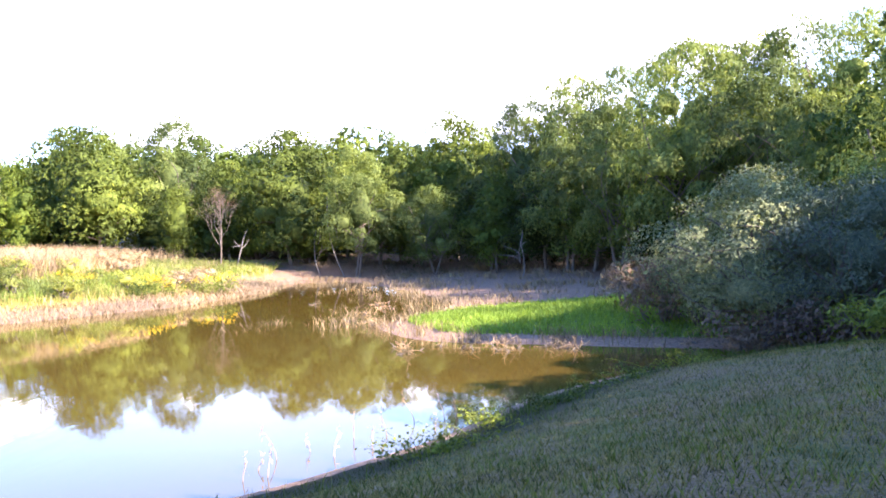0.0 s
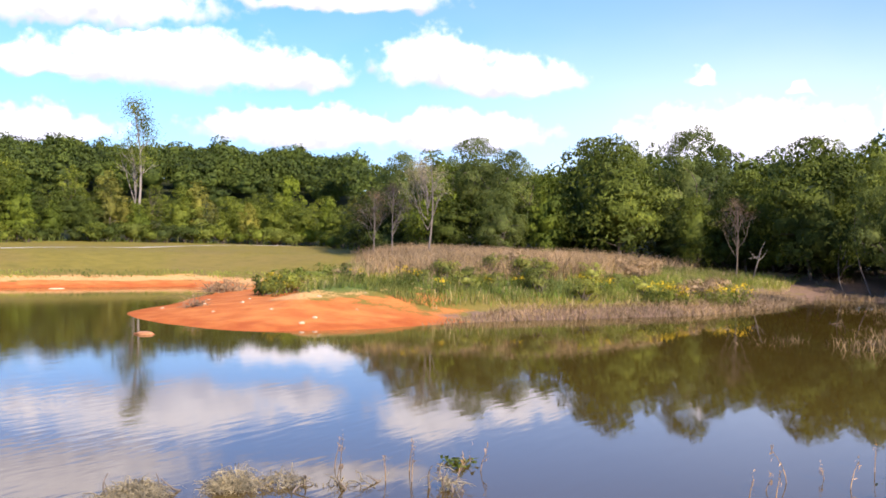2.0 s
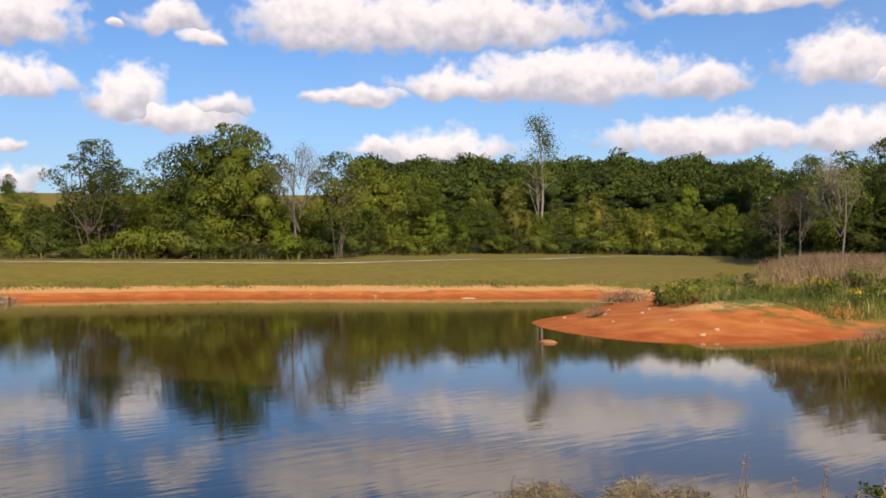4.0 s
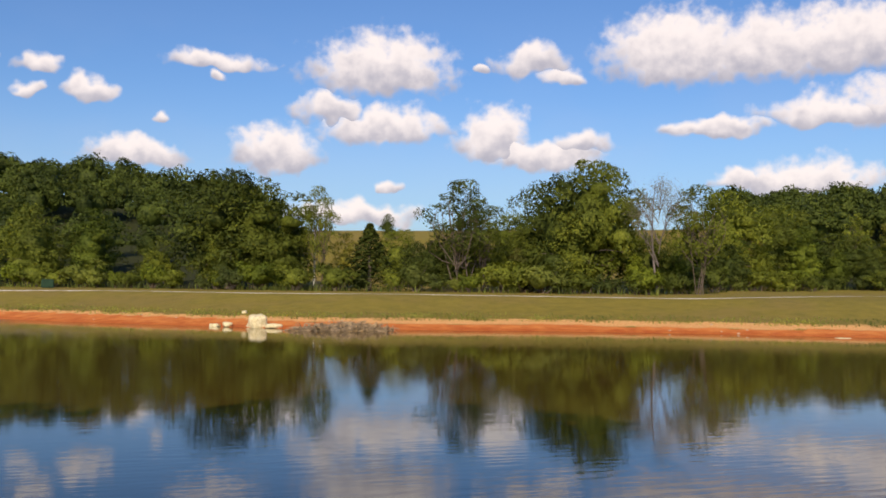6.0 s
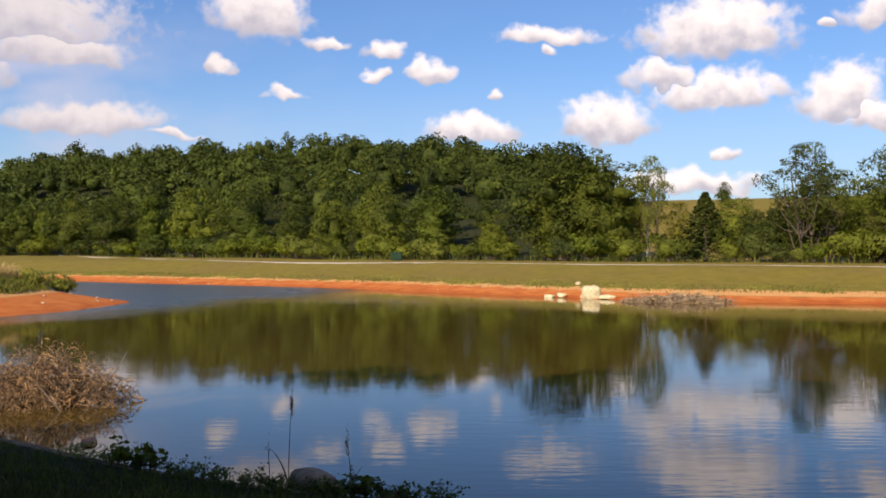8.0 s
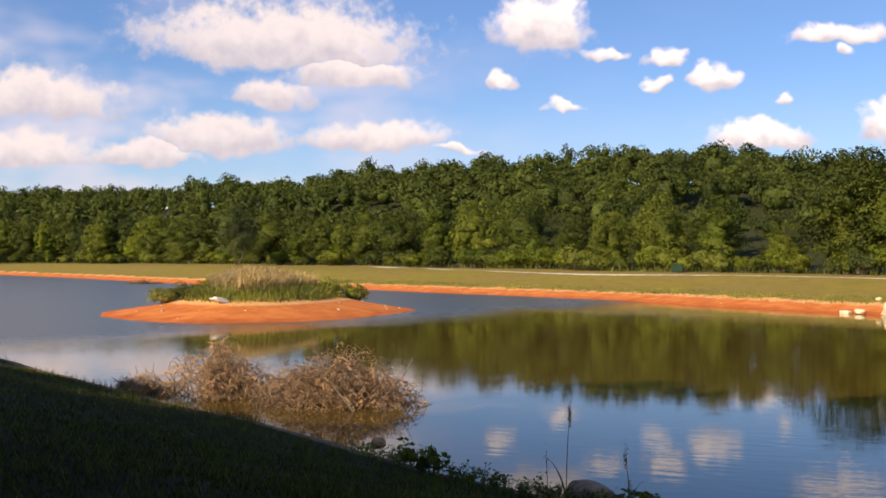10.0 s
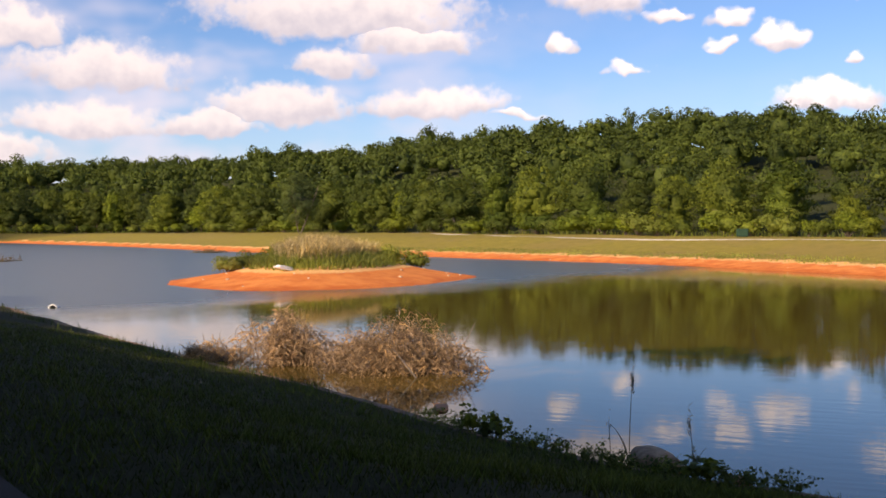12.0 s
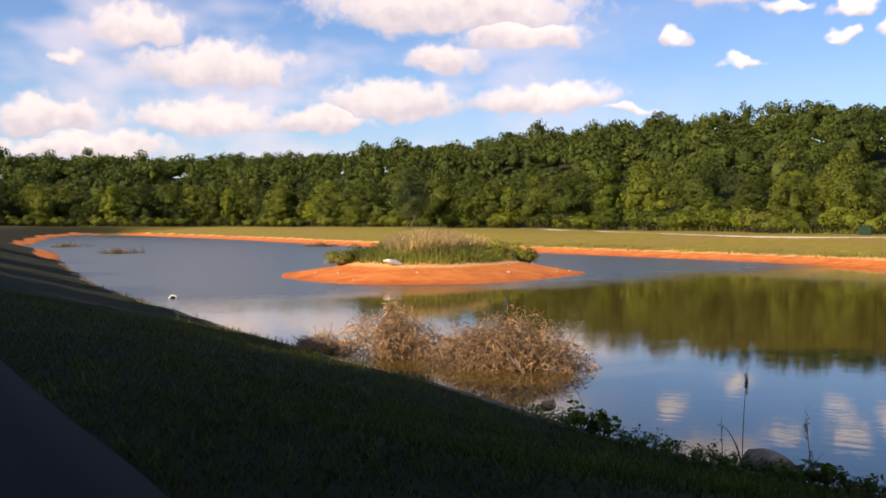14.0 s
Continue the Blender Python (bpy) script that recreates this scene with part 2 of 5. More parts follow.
streak = n.noise(1.0, 4.0, n.vec("MULTIPLY", p, (0.9, 0.9, 1.0)), 0.7)
lawn = n.mix(n.math("MULTIPLY_ADD", mid_n, 0.55, n.math("MULTIPLY", fine, 0.5)), (0.112, 0.094, 0.014), (0.34, 0.268, 0.050))
lawn = n.mix(n.ramp(big, 0.46, 0.64, 0.0, 0.6), lawn, (0.235, 0.170, 0.050))
lawn = n.mix(n.ramp(streak, 0.45, 0.70, 0.0, 0.35), lawn, (0.105, 0.105, 0.020))
clay = n.mix(n.ramp(mid_n, 0.3, 0.7), (0.52, 0.138, 0.032), (0.68, 0.235, 0.058))
clay = n.mix(n.ramp(fine, 0.55, 0.75, 0.0, 0.4), clay, (0.56, 0.29, 0.13))
sand = n.mix(n.ramp(fine, 0.3, 0.7), (0.60, 0.28, 0.095), (0.78, 0.46, 0.18))
up_axis = n.add("ShaderNodeSeparateXYZ")
n.link(p, up_axis.inputs[0])
wet = n.ramp(n.math("MULTIPLY_ADD", mid_n, 0.22, up_axis.outputs[2]), 0.16, 0.34)  # clay soaked by the pond
clay = n.mix(wet, n.mix(1.0, clay, (0.86, 0.74, 0.66), "MULTIPLY"), clay)
mud = n.mix(n.ramp(fine, 0.3, 0.7), (0.140, 0.086, 0.056), (0.30, 0.195, 0.130))
litter = n.mix(n.ramp(fine, 0.3, 0.7), (0.020, 0.025, 0.008), (0.052, 0.060, 0.020))
# grass of the near bank: the trees' shade is partly put into this colour
shade_turf = n.mix(n.math("MULTIPLY_ADD", mid_n, 0.6, n.math("MULTIPLY", fine, 0.5)), (0.011, 0.014, 0.004), (0.046, 0.044, 0.012))
grain = n.ramp(n.noise(34.0, 5.0, p, 0.72), 0.36, 0.64)
thatch = n.mix(grain, (0.060, 0.046, 0.022), (0.27, 0.185, 0.100))
thatch = n.mix(n.ramp(n.math("MULTIPLY_ADD", mid_n, 0.7, n.math("MULTIPLY", fine, 0.45)), 0.50, 0.72), thatch, n.mix(grain, (0.035, 0.048, 0.014), (0.135, 0.150, 0.045)))
shade_turf = n.mix(n.math("MULTIPLY", grain, 0.5), shade_turf, n.mix(1.0, shade_turf, (0.45, 0.45, 0.4), "MULTIPLY"))
lush = n.mix(n.ramp(fine, 0.3, 0.7), (0.075, 0.115, 0.022), (0.15, 0.20, 0.05))
edge = n.math("MULTIPLY_ADD", n.math("SUBTRACT", mid_n, 0.5), 0.9, n.math("MULTIPLY", n.math("SUBTRACT", fine, 0.5), 0.7))


def over(base, top, name):
    return n.mix(n.ramp(n.math("ADD", mask(name), edge), 0.40, 0.62), base, top)


g = n.mix(mask("shade_turf"), lawn, shade_turf)
g = n.mix(mask("thatch"), g, thatch)
g = over(g, litter, "litter")
g = over(g, lush, "lush")
g = over(g, sand, "sand")
g = over(g, clay, "clay")
g = over(g, mud, "mud")
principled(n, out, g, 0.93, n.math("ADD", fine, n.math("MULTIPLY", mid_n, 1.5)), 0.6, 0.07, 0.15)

# still, turbid water with light ripples
WATER, n, out = material("water")
p = n.vec("MULTIPLY", world_at(n), (1, 1, 1))
rot = n.add("ShaderNodeMapping")
rot.inputs["Rotation"].default_value[2] = radians(-8)
rot.inputs["Scale"].default_value = (2.6, 0.55, 1.0)
n.link(p, rot.inputs["Vector"])
rip = n.noise(1.6, 3.0, rot.outputs[0], 0.5)
calm = n.ramp(n.noise(0.06, 2.0, p), 0.35, 0.65, 0.35, 1.0)
breeze = n.math("MULTIPLY_ADD", n.noise(0.06, 4.0, p), 22.0, n.math("SUBTRACT", -51.0, n.vec("DOT_PRODUCT", p, (0.4, 1.0, 0.0))))
breeze = n.ramp(breeze, -5.0, 9.0)  # the wind reaches the long arm of the pond
calm = n.math("MULTIPLY_ADD", breeze, 1.6, calm)
tint = n.mix(n.noise(0.08, 3.0, p), (0.060, 0.040, 0.008), (0.098, 0.062, 0.012))
# greyer, bluer base colour here helps out the sky mirrored by the ripples
tint = n.mix(breeze, tint, (0.050, 0.062, 0.056))
b = principled(n, out, tint, n.math("MULTIPLY_ADD", breeze, 0.25, 0.03), n.math("MULTIPLY", rip, calm), 0.10, 0.035, 0.5)
b.inputs["IOR"].default_value = 1.33

ASPHALT, n, out = material("asphalt")
p = world_at(n)
g = n.noise(60.0, 4.0, p, 0.7)
# below asphalt's own tone: the shade over the path is partly in the colour
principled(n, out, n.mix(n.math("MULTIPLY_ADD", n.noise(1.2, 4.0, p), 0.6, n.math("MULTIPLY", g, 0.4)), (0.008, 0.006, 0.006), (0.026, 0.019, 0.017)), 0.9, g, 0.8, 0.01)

# ---- meshes ----
def mesh_of(name, verts, faces, mat, smooth=False):
    """A mesh from arrays: verts (n, 3), faces (m, 3) or (m, 4)."""
    verts, faces = np.asarray(verts, np.float32), np.asarray(faces, np.int32)
    me = bpy.data.meshes.new(name)
    me.vertices.add(len(verts))
    me.vertices.foreach_set("co", verts.ravel())
    k = faces.shape[1]
    me.loops.add(faces.size)
    me.loops.foreach_set("vertex_index", faces.ravel())
    me.polygons.add(len(faces))
    me.polygons.foreach_set("loop_start", np.arange(0, faces.size, k, dtype=np.int32))
    if smooth:
        me.polygons.foreach_set("use_smooth", np.ones(len(faces), bool))
    me.update(calc_edges=True)
    me.validate()
    me.materials.append(mat)
    return me


def part_np(name, verts, faces, mat, parent=None, label="", smooth=False):
    ob = new(name, mesh_of(name, verts, faces, mat, smooth))
    if parent is not None:
        ob.parent = parent
    return tagged(ob, label)


def part(name, bm, mat, parent=None, label="", smooth=True):
    me = bpy.data.meshes.new(name)
    bm.to_mesh(me)
    bm.free()
    me.materials.append(mat)
    if smooth:
        me.polygons.foreach_set("use_smooth", np.ones(len(me.polygons), bool))
    ob = new(name, me)
    if parent is not None:
        ob.parent = parent
    return tagged(ob, label)


# ---- plan of the pond ----
NEAR_SHORE = [(9.5, 28.4), (7.7, 27), (6, 25.6), (3.6, 23.3), (1.8, 21.0), (0.1, 17.6), (-1.3, 15.5), (-2.8, 13.6), (-5.6, 11.2), (-8.8, 9.2), (-11.8, 5.6), (-13.6, 2),
              (-14.5, -1.8), (-15.7, -4.1), (-16.8, -5.9), (-20.2, -10.8), (-23.6, -16.4), (-28.2, -23.3), (-38.5, -38.4), (-50, -53), (-66, -72), (-84, -93), (-96, -112), (-118, -134),
              (-155, -172), (-185, -196)]
FAR_SHORE = [(-194.0, -190.6), (-172.1, -149.6), (-154.7, -120.4), (-130.4, -85.6), (-116.5, -62.0), (-108.7, -41.9), (-104.6, -35.6), (-96.5, -21.2), (-88.5, -9.6), (-80.3, -1.3), (-75.0, 5.0), (-71.3, 9.4), (-67.9, 14.3), (-65.7, 21.7), (-63.3, 29.0), (-60.1, 35.1), (-56.1, 41.2), (-51.8, 47.7), (-49.4, 51.9)]
BEACH_SHORE = [(-44.4, 49.5), (-39.9, 42.9), (-37.2, 37.9), (-34, 32.2), (-29.3, 29.9), (-25.4, 29.2), (-23.2, 30.6), (-21.4, 34)]
MOUND_SHORE = [(-20.0, 38.8), (-16.8, 44.2), (-13.8, 49), (-11.9, 55.2), (-11.1, 62)]
INLET_SHORE = [(-11.3, 69), (-6.6, 70.2), (-2.8, 60), (0.2, 49.5)]
SPIT_SHORE = [(-1.0, 42), (-2.6, 38.2), (-1.8, 34.8), (-0.4, 32.2), (2.8, 30.8), (6.8, 29.2)]
ISLAND = [(-54, -39), (-50, -33.6), (-49.1, -29), (-53.4, -23.9), (-59.5, -22.2), (-68, -22.7), (-72.5, -28.5), (-69, -37), (-61, -41.5)]


def smooth_line(points, closed=False, steps=6):
    """Catmull-Rom through the points."""
    pts = [Vector((*p, 0)) for p in points]
    m, line = len(pts), []
    for i in range(m if closed else m - 1):
        p0, p1, p2, p3 = (pts[(i + k) % m] if closed else pts[min(max(i + k, 0), m - 1)] for k in (-1, 0, 1, 2))
        for j in range(steps):
            t = j / steps
            line.append(0.5 * (2 * p1 + (p2 - p0) * t + (2 * p0 - 5 * p1 + 4 * p2 - p3) * t * t + (3 * p1 - p0 - 3 * p2 + p3) * t ** 3))
    if not closed:
        line.append(pts[-1])
    return np.array([(v.x, v.y) for v in line])


STROKES = [NEAR_SHORE, FAR_SHORE, BEACH_SHORE, MOUND_SHORE, INLET_SHORE, SPIT_SHORE]
POND = smooth_line(sum(STROKES, []), True)
ENDS = np.cumsum([0] + [len(s) for s in STROKES]) * 6
ISLE = smooth_line(ISLAND, True)


def to_line(pts, line, closed):
    """Distance of each point to a polyline."""
    a = line
    b = np.roll(line, -1, 0) if closed else line[1:]
    a = a[:len(b)]
    best = np.full(len(pts), 1e9)
    for p, q in zip(a, b):
        d = q - p
        t = np.clip(((pts - p) @ d) / max(d @ d, 1e-9), 0, 1)
        best = np.minimum(best, np.hypot(*(pts - p - t[:, None] * d).T))
    return best


def inside(pts, line):
    hit = np.zeros(len(pts), bool)
    for p, q in zip(line, np.roll(line, -1, 0)):
        if p[1] != q[1]:
            hit ^= ((p[1] > pts[:, 1]) != (q[1] > pts[:, 1])) & (pts[:, 0] < (q[0] - p[0]) * (pts[:, 1] - p[1]) / (q[1] - p[1]) + p[0])
    return hit


PROFILES = [  # height against distance from the water: near bank, dam, beach, mound, inlet, spit
    ([-20, -3, 0, 1, 8, 11, 60, 300], [-1.5, -0.5, 0, 0.18, 1.9, 2.0, 2.3, 3.5]),
    ([-20, -3, 0, 5, 8, 16, 60, 200], [-1.5, -0.4, 0, 0.72, 0.95, 2.1, 2.5, 3.6]),
    ([-20, -3, 0, 4, 9, 14, 20, 40, 100], [-1.5, -0.35, 0, 0.42, 0.58, 1.2, 2.4, 2.2, 3.2]),
    ([-20, -3, 0, 3, 6, 9, 12, 20, 40, 100], [-1.5, -0.35, 0, 0.45, 1.4, 2.3, 2.75, 2.9, 2.2, 3.2]),
    ([-20, -3, 0, 5, 15, 30, 100], [-1.2, -0.3, 0, 0.10, 0.22, 0.5, 1.5]),
    ([-20, -3, 0, 1, 4, 10, 25, 60], [-1.2, -0.3, 0, 0.12, 0.36, 0.5, 0.6, 0.8])]


def hill(az, d):
    top = np.interp(az, [-180, -60, 0, 22, 31, 37, 50, 60, 80, 92, 106, 120, 140, 180], [3, 4, 5, 6, 8, 17, 17, 13, 12.5, 21, 22, 20, 19, 8])
    k = np.clip((d - np.maximum(edge_of_wood(az), 100) - 4) / 150, 0, 1)
    return top * k * k * (3 - 2 * k)


def lumps(x, y, size, seed):
    r = np.random.RandomState(seed)
    z = np.zeros_like(x)
    for _ in range(7):
        a, ph, f = r.uniform(0, 6.28), r.uniform(0, 6.28), r.uniform(0.6, 1.7) / size
        z += np.sin((x * np.cos(a) + y * np.sin(a)) * f * 6.28 + ph)
    return z / 7


def survey(x, y):
    """Height of the ground and the masks of its cover at the points (x, y)."""
    x, y = np.asarray(x, float), np.asarray(y, float)
    pts = np.stack([x, y], 1)
    az, d = np.degrees(np.arctan2(-x, y)), np.hypot(x, y)
    dists = np.stack([to_line(pts, POND[ENDS[i]:min(ENDS[i + 1] + 1, len(POND))], False) for i in range(6)])
    wet = inside(pts, POND)
    s = dists.min(0) * np.where(wet, -1, 1)
    wob = lumps(x, y, 7, 3) * 0.35 + lumps(x, y, 2.2, 4) * 0.12
    s = s + wob * np.clip(d / 60, 0.25, 1.4)
    k = 1 / (dists + 0.8) ** 4
    k /= k.sum(0)
    z = sum(k[i] * np.interp(s, *PROFILES[i]) for i in range(6))
    e = to_line(pts, ISLE, True) * np.where(inside(pts, ISLE), 1, -1) + wob
    zi = np.interp(e, [-20, -3, 0, 4, 6, 9, 14], [-1.5, -0.35, 0, 0.60, 1.05, 2.0, 2.35])
    isle = e > -4
    z = np.where(isle, np.maximum(z, zi), z)
    dry = np.clip((s - 4) / 20, 0, 1)
    z += hill(az, d) * np.clip((s - 20) / 30, 0, 1)
    z += dry * (lumps(x, y, 30, 5) * 0.18 + lumps(x, y, 9, 6) * 0.05) + np.where(s > 0.5, lumps(x, y, 1.4, 8) * 0.02, 0)

    def band(v, a, b, soft):
        return np.clip((v - a) / soft + 0.5, 0, 1) * np.clip((b - v) / soft + 0.5, 0, 1)

    near, far, bare_mound, mound, inlet, spit = k
    mound = mound + bare_mound
    clay = np.maximum.reduce([far * band(s - np.clip((-62 - x) / 20, 0, 1), -9, 2.3, 0.9), bare_mound * band(s, -9, 6.4, 1.5), band(e, -9, 4.6, 1.4) * isle, near * band(s, -9, 0.1, 0.3) * 0.6, near * band(s, -9, 2.4, 1.0) * np.clip((-66 - y) / 12, 0, 1)])
    sand = np.maximum.reduce([far * band(s + lumps(x, y, 7, 12) * 0.7, 2.1, 4.4, 1.2), bare_mound * band(s, 5.6, 7.6, 1.4), band(e + lumps(x, y, 5, 15) * 0.6, 3.3, 6.0, 1.2) * isle])
    mud = np.maximum.reduce([near * band(s, -9, 0.35, 0.4), inlet * band(s, -9, 26, 6), (mound - bare_mound) * band(s, -9, 2.2, 1.0), spit * band(s, -9, 1.5, 0.7), spit * (y > 44)])
    lush = np.maximum(spit * band(s, 1.2, 12, 1.0) * (y < 46), (mound + isle) * band(z, 0.8, 1.7, 0.6) * 0.7)
    wood = np.clip((d - edge_of_wood(az)) / 6 + 0.5, 0, 1) * ((az > 81) | (az < 52))
    litter = np.where(s > 8, wood, 0)
    # near bank, where the grass colour is darkened for shade
    shade_turf = np.where((s > 0) & (z > 0), np.clip(near * 1.6 - 0.3, 0, 1), 0)
    thatch = shade_turf * np.clip((24 - az) / 16, 0, 1) * np.clip((az + 170) / 60, 0, 1) * np.clip((s - 1.2) / 1.5, 0, 1)
    plan = dict(s=s, e=e, near=near, far=far, mound=mound, inlet=inlet, spit=spit, bare=bare_mound)
    return z, dict(clay=clay, sand=sand, mud=mud, lush=lush, litter=litter, shade_turf=shade_turf, thatch=thatch), plan


EDGE_AZ = [-180, -60, -30, -24, -10, 0, 10, 20, 29, 33, 36, 50, 56, 60, 72, 84, 96, 104, 112, 120, 128, 145, 180]
EDGE_D = [60, 40, 44, 50, 62, 72, 84, 84, 84, 100, 150, 150, 122, 100, 100, 112, 128, 150, 190, 240, 290, 320, 200]


def edge_of_wood(az):
    """How far off the trees begin in each direction."""
    return np.interp(az, EDGE_AZ, EDGE_D)


def height(x, y):
    return float(survey([x], [y])[0][0])


# the ground, one sheet to the horizon, finer towards the middle of the place
az_cols = np.radians(np.concatenate([np.arange(-32, 146, 0.55), np.arange(146, 328, 3.0)]))
rings = [0.0, 0.8]
while rings[-1] < 4200:
    rings.append(rings[-1] + min(max(0.4, rings[-1] * 0.022), 1.4) * (1 if rings[-1] < 190 else 1 + (rings[-1] - 190) / 25))
rings = np.array(rings[1:])
ga, gr = np.meshgrid(az_cols, rings)
gx, gy = (-np.sin(ga) * gr).ravel(), (np.cos(ga) * gr).ravel()
gz, masks, _ = survey(gx, gy)
nc, nr = len(az_cols), len(rings)
i, j = np.meshgrid(np.arange(nc), np.arange(nr - 1))
quads = np.stack([j * nc + i, (j + 1) * nc + i, (j + 1) * nc + (i + 1) % nc, j * nc + (i + 1) % nc], -1).reshape(-1, 4)[:, ::-1]
gv = np.stack([gx, gy, gz], 1)
ground_me = mesh_of("ground", gv, quads, GROUND, True)
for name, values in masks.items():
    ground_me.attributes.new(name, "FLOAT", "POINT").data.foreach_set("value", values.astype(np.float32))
bm = bmesh.new()
bm.from_mesh(ground_me)
bm.verts.ensure_lookup_table()
bm.faces.new([bm.verts[k] for k in range(nc)])
bm.to_mesh(ground_me)
bm.free()
ground = tagged(new("ground", ground_me), "grassy banks and bare red clay shore round a pond", "ground", kind="structure")

# the water fills the hollow
wx, wy = np.meshgrid(np.linspace(-230, 20, 60), np.linspace(-230, 90, 60))
wv = np.stack([wx.ravel(), wy.ravel(), np.zeros(3600)], 1)
wi, wj = np.meshgrid(np.arange(59), np.arange(59))
wq = np.stack([wj * 60 + wi, wj * 60 + wi + 1, (wj + 1) * 60 + wi + 1, (wj + 1) * 60 + wi], -1).reshape(-1, 4)
water = tagged(new("water", mesh_of("water", wv, wq, WATER, True)), "still brown-green pond water mirroring trees and clouds", "pond", kind="structure")

# ---- plants ----
def leaves(centres, normals, size, rng, slim=0.55, droop=0.0):
    """One folded leaf-shaped quad for each centre. Returns verts and faces."""
    m = len(centres)
    tang = rng.normal(size=(m, 3))
    tang[:, 2] -= droop * 2.5
    nrm = normals + rng.normal(size=(m, 3)) * 0.45
    nrm /= np.linalg.norm(nrm, axis=1)[:, None] + 1e-9
    tang -= nrm * (tang * nrm).sum(1)[:, None] * (1 - droop)
    tang /= np.linalg.norm(tang, axis=1)[:, None] + 1e-9
    side = np.cross(nrm, tang)
    side /= np.linalg.norm(side, axis=1)[:, None] + 1e-9
    L = (size * rng.uniform(0.6, 1.3, m))[:, None] * 0.5
    Wd = L * slim
    fold = nrm * L * 0.22
    v = np.stack([centres - tang * L, centres + side * Wd + fold, centres + tang * L, centres - side * Wd + fold], 1).reshape(-1, 3)
    return v, np.arange(4 * m).reshape(-1, 4)


ICO_V = np.array([(0, 1, 1.618), (0, -1, 1.618), (0, 1, -1.618), (0, -1, -1.618), (1, 1.618, 0), (-1, 1.618, 0), (1, -1.618, 0), (-1, -1.618, 0), (1.618, 0, 1), (1.618, 0, -1), (-1.618, 0, 1), (-1.618, 0, -1)]) / 1.902
ICO_F = np.array([(0, 1, 8), (0, 10, 1), (0, 8, 4), (0, 4, 5), (0, 5, 10), (1, 7, 6), (1, 6, 8), (1, 10, 7), (2, 3, 11), (2, 9, 3), (2, 5, 4), (2, 4, 9), (2, 11, 5), (3, 6, 7), (3, 9, 6), (3, 7, 11), (4, 8, 9), (5, 11, 10), (6, 9, 8), (7, 10, 11)])


def leafy(lobes, count, leaf, rng, slim=0.55, droop=0.0, core=0.7):
    """A crown: sprays of leaves over a heap of ellipsoid lobes (x, y, z, rx, ry, rz), with gaps between the sprays, and dense clumps inside.
    Returns verts, triangles and the way each vert faces."""
    lobes = np.asarray(lobes, float)
    heart = (lobes[:, :3] * (lobes[:, 3:4] ** 2)).sum(0) / (lobes[:, 3] ** 2).sum()
    area = (lobes[:, 3] * lobes[:, 5]) ** 0.9
    area[0] *= 0.35
    m = int(count * 1.4)
    pick = rng.choice(len(lobes), m, p=area / area.sum())
    d = rng.normal(size=(m, 3))
    d /= np.linalg.norm(d, axis=1)[:, None]
    d[:, 2] = np.where((d[:, 2] < -0.3) & (rng.rand(m) < 0.75), -d[:, 2], d[:, 2])
    c = lobes[pick, :3] + d * lobes[pick, 3:] * np.where(rng.rand(m) < 0.8, 0.80 + 0.26 * rng.rand(m), 0.35 + 0.5 * rng.rand(m))[:, None] * np.where(pick == 0, 0.9, 1.0)[:, None]
    w_ = 2.6 / max(np.median(lobes[:, 3]), 0.2)
    ph = rng.uniform(0, 6.28, 4)
    gap = np.sin(c[:, 0] * w_ + ph[0]) * np.sin(c[:, 1] * w_ + ph[1]) + np.sin(c[:, 2] * w_ * 1.3 + ph[2]) * np.sin((c[:, 0] + c[:, 1]) * w_ * 0.8 + ph[3]) + rng.normal(size=m) * 0.5
    keep = np.argsort(-gap)[:count]
    c, d, pick = c[keep], d[keep], pick[keep]
    m = len(c)
    out = c - heart
    out /= np.linalg.norm(out, axis=1)[:, None] + 1e-9
    face = d * 0.95 + out * 0.35 + [0, 0, 0.15] + rng.normal(size=(m, 3)) * 0.15
    face /= np.linalg.norm(face, axis=1)[:, None]
    nrm = face + rng.normal(size=(m, 3)) * 0.5
    nrm /= np.linalg.norm(nrm, axis=1)[:, None]
    u = rng.normal(size=(m, 3)) - [0, 0, droop * 3]
    u -= nrm * (u * nrm).sum(1)[:, None]
    u /= np.linalg.norm(u, axis=1)[:, None] + 1e-9
    w = np.cross(nrm, u)
    L = (leaf * rng.uniform(0.6, 1.35, m))[:, None]
    skew = rng.uniform(-0.5, 0.5, m)[:, None]
    v = np.stack([c - u * L * 0.55 + w * L * skew * 0.3, c + w * L * slim * 0.75 + u * L * 0.1 * skew, c + u * L * 0.75 + w * L * skew * 0.4, c - w * L * slim * 0.75 - u * L * 0.2 * skew], 1)
    half = (np.arange(m) % 2 == 0)[:, None, None]
    v = np.where(half, v[:, [0, 2, 1]], v[:, [0, 3, 2]]).reshape(-1, 3)
    soft_n = face * 0.8 + nrm * 0.26
    soft_n /= np.linalg.norm(soft_n, axis=1)[:, None]
    f = np.arange(3 * m).reshape(-1, 3)
    ns = np.repeat(soft_n, 3, 0)
    # the dense heart of the crown, and deep sprays that close it
    k = max(1, int(len(lobes) ** 0.5)) if core > 0.3 else 1
    inner = lobes[np.argsort(-lobes[:, 3])[:k]]
    jit = 1 + rng.uniform(-0.25, 0.25, (k, 12, 1))
    cv = inner[:, None, :3] * [1, 1, 1] + (heart - inner[:, None, :3]) * 0.3 + ICO_V[None] * jit * inner[:, None, 3:] * core
    cn = ICO_V[None] + 0 * cv
    cf = ICO_F[None] + 12 * np.arange(k)[:, None, None]
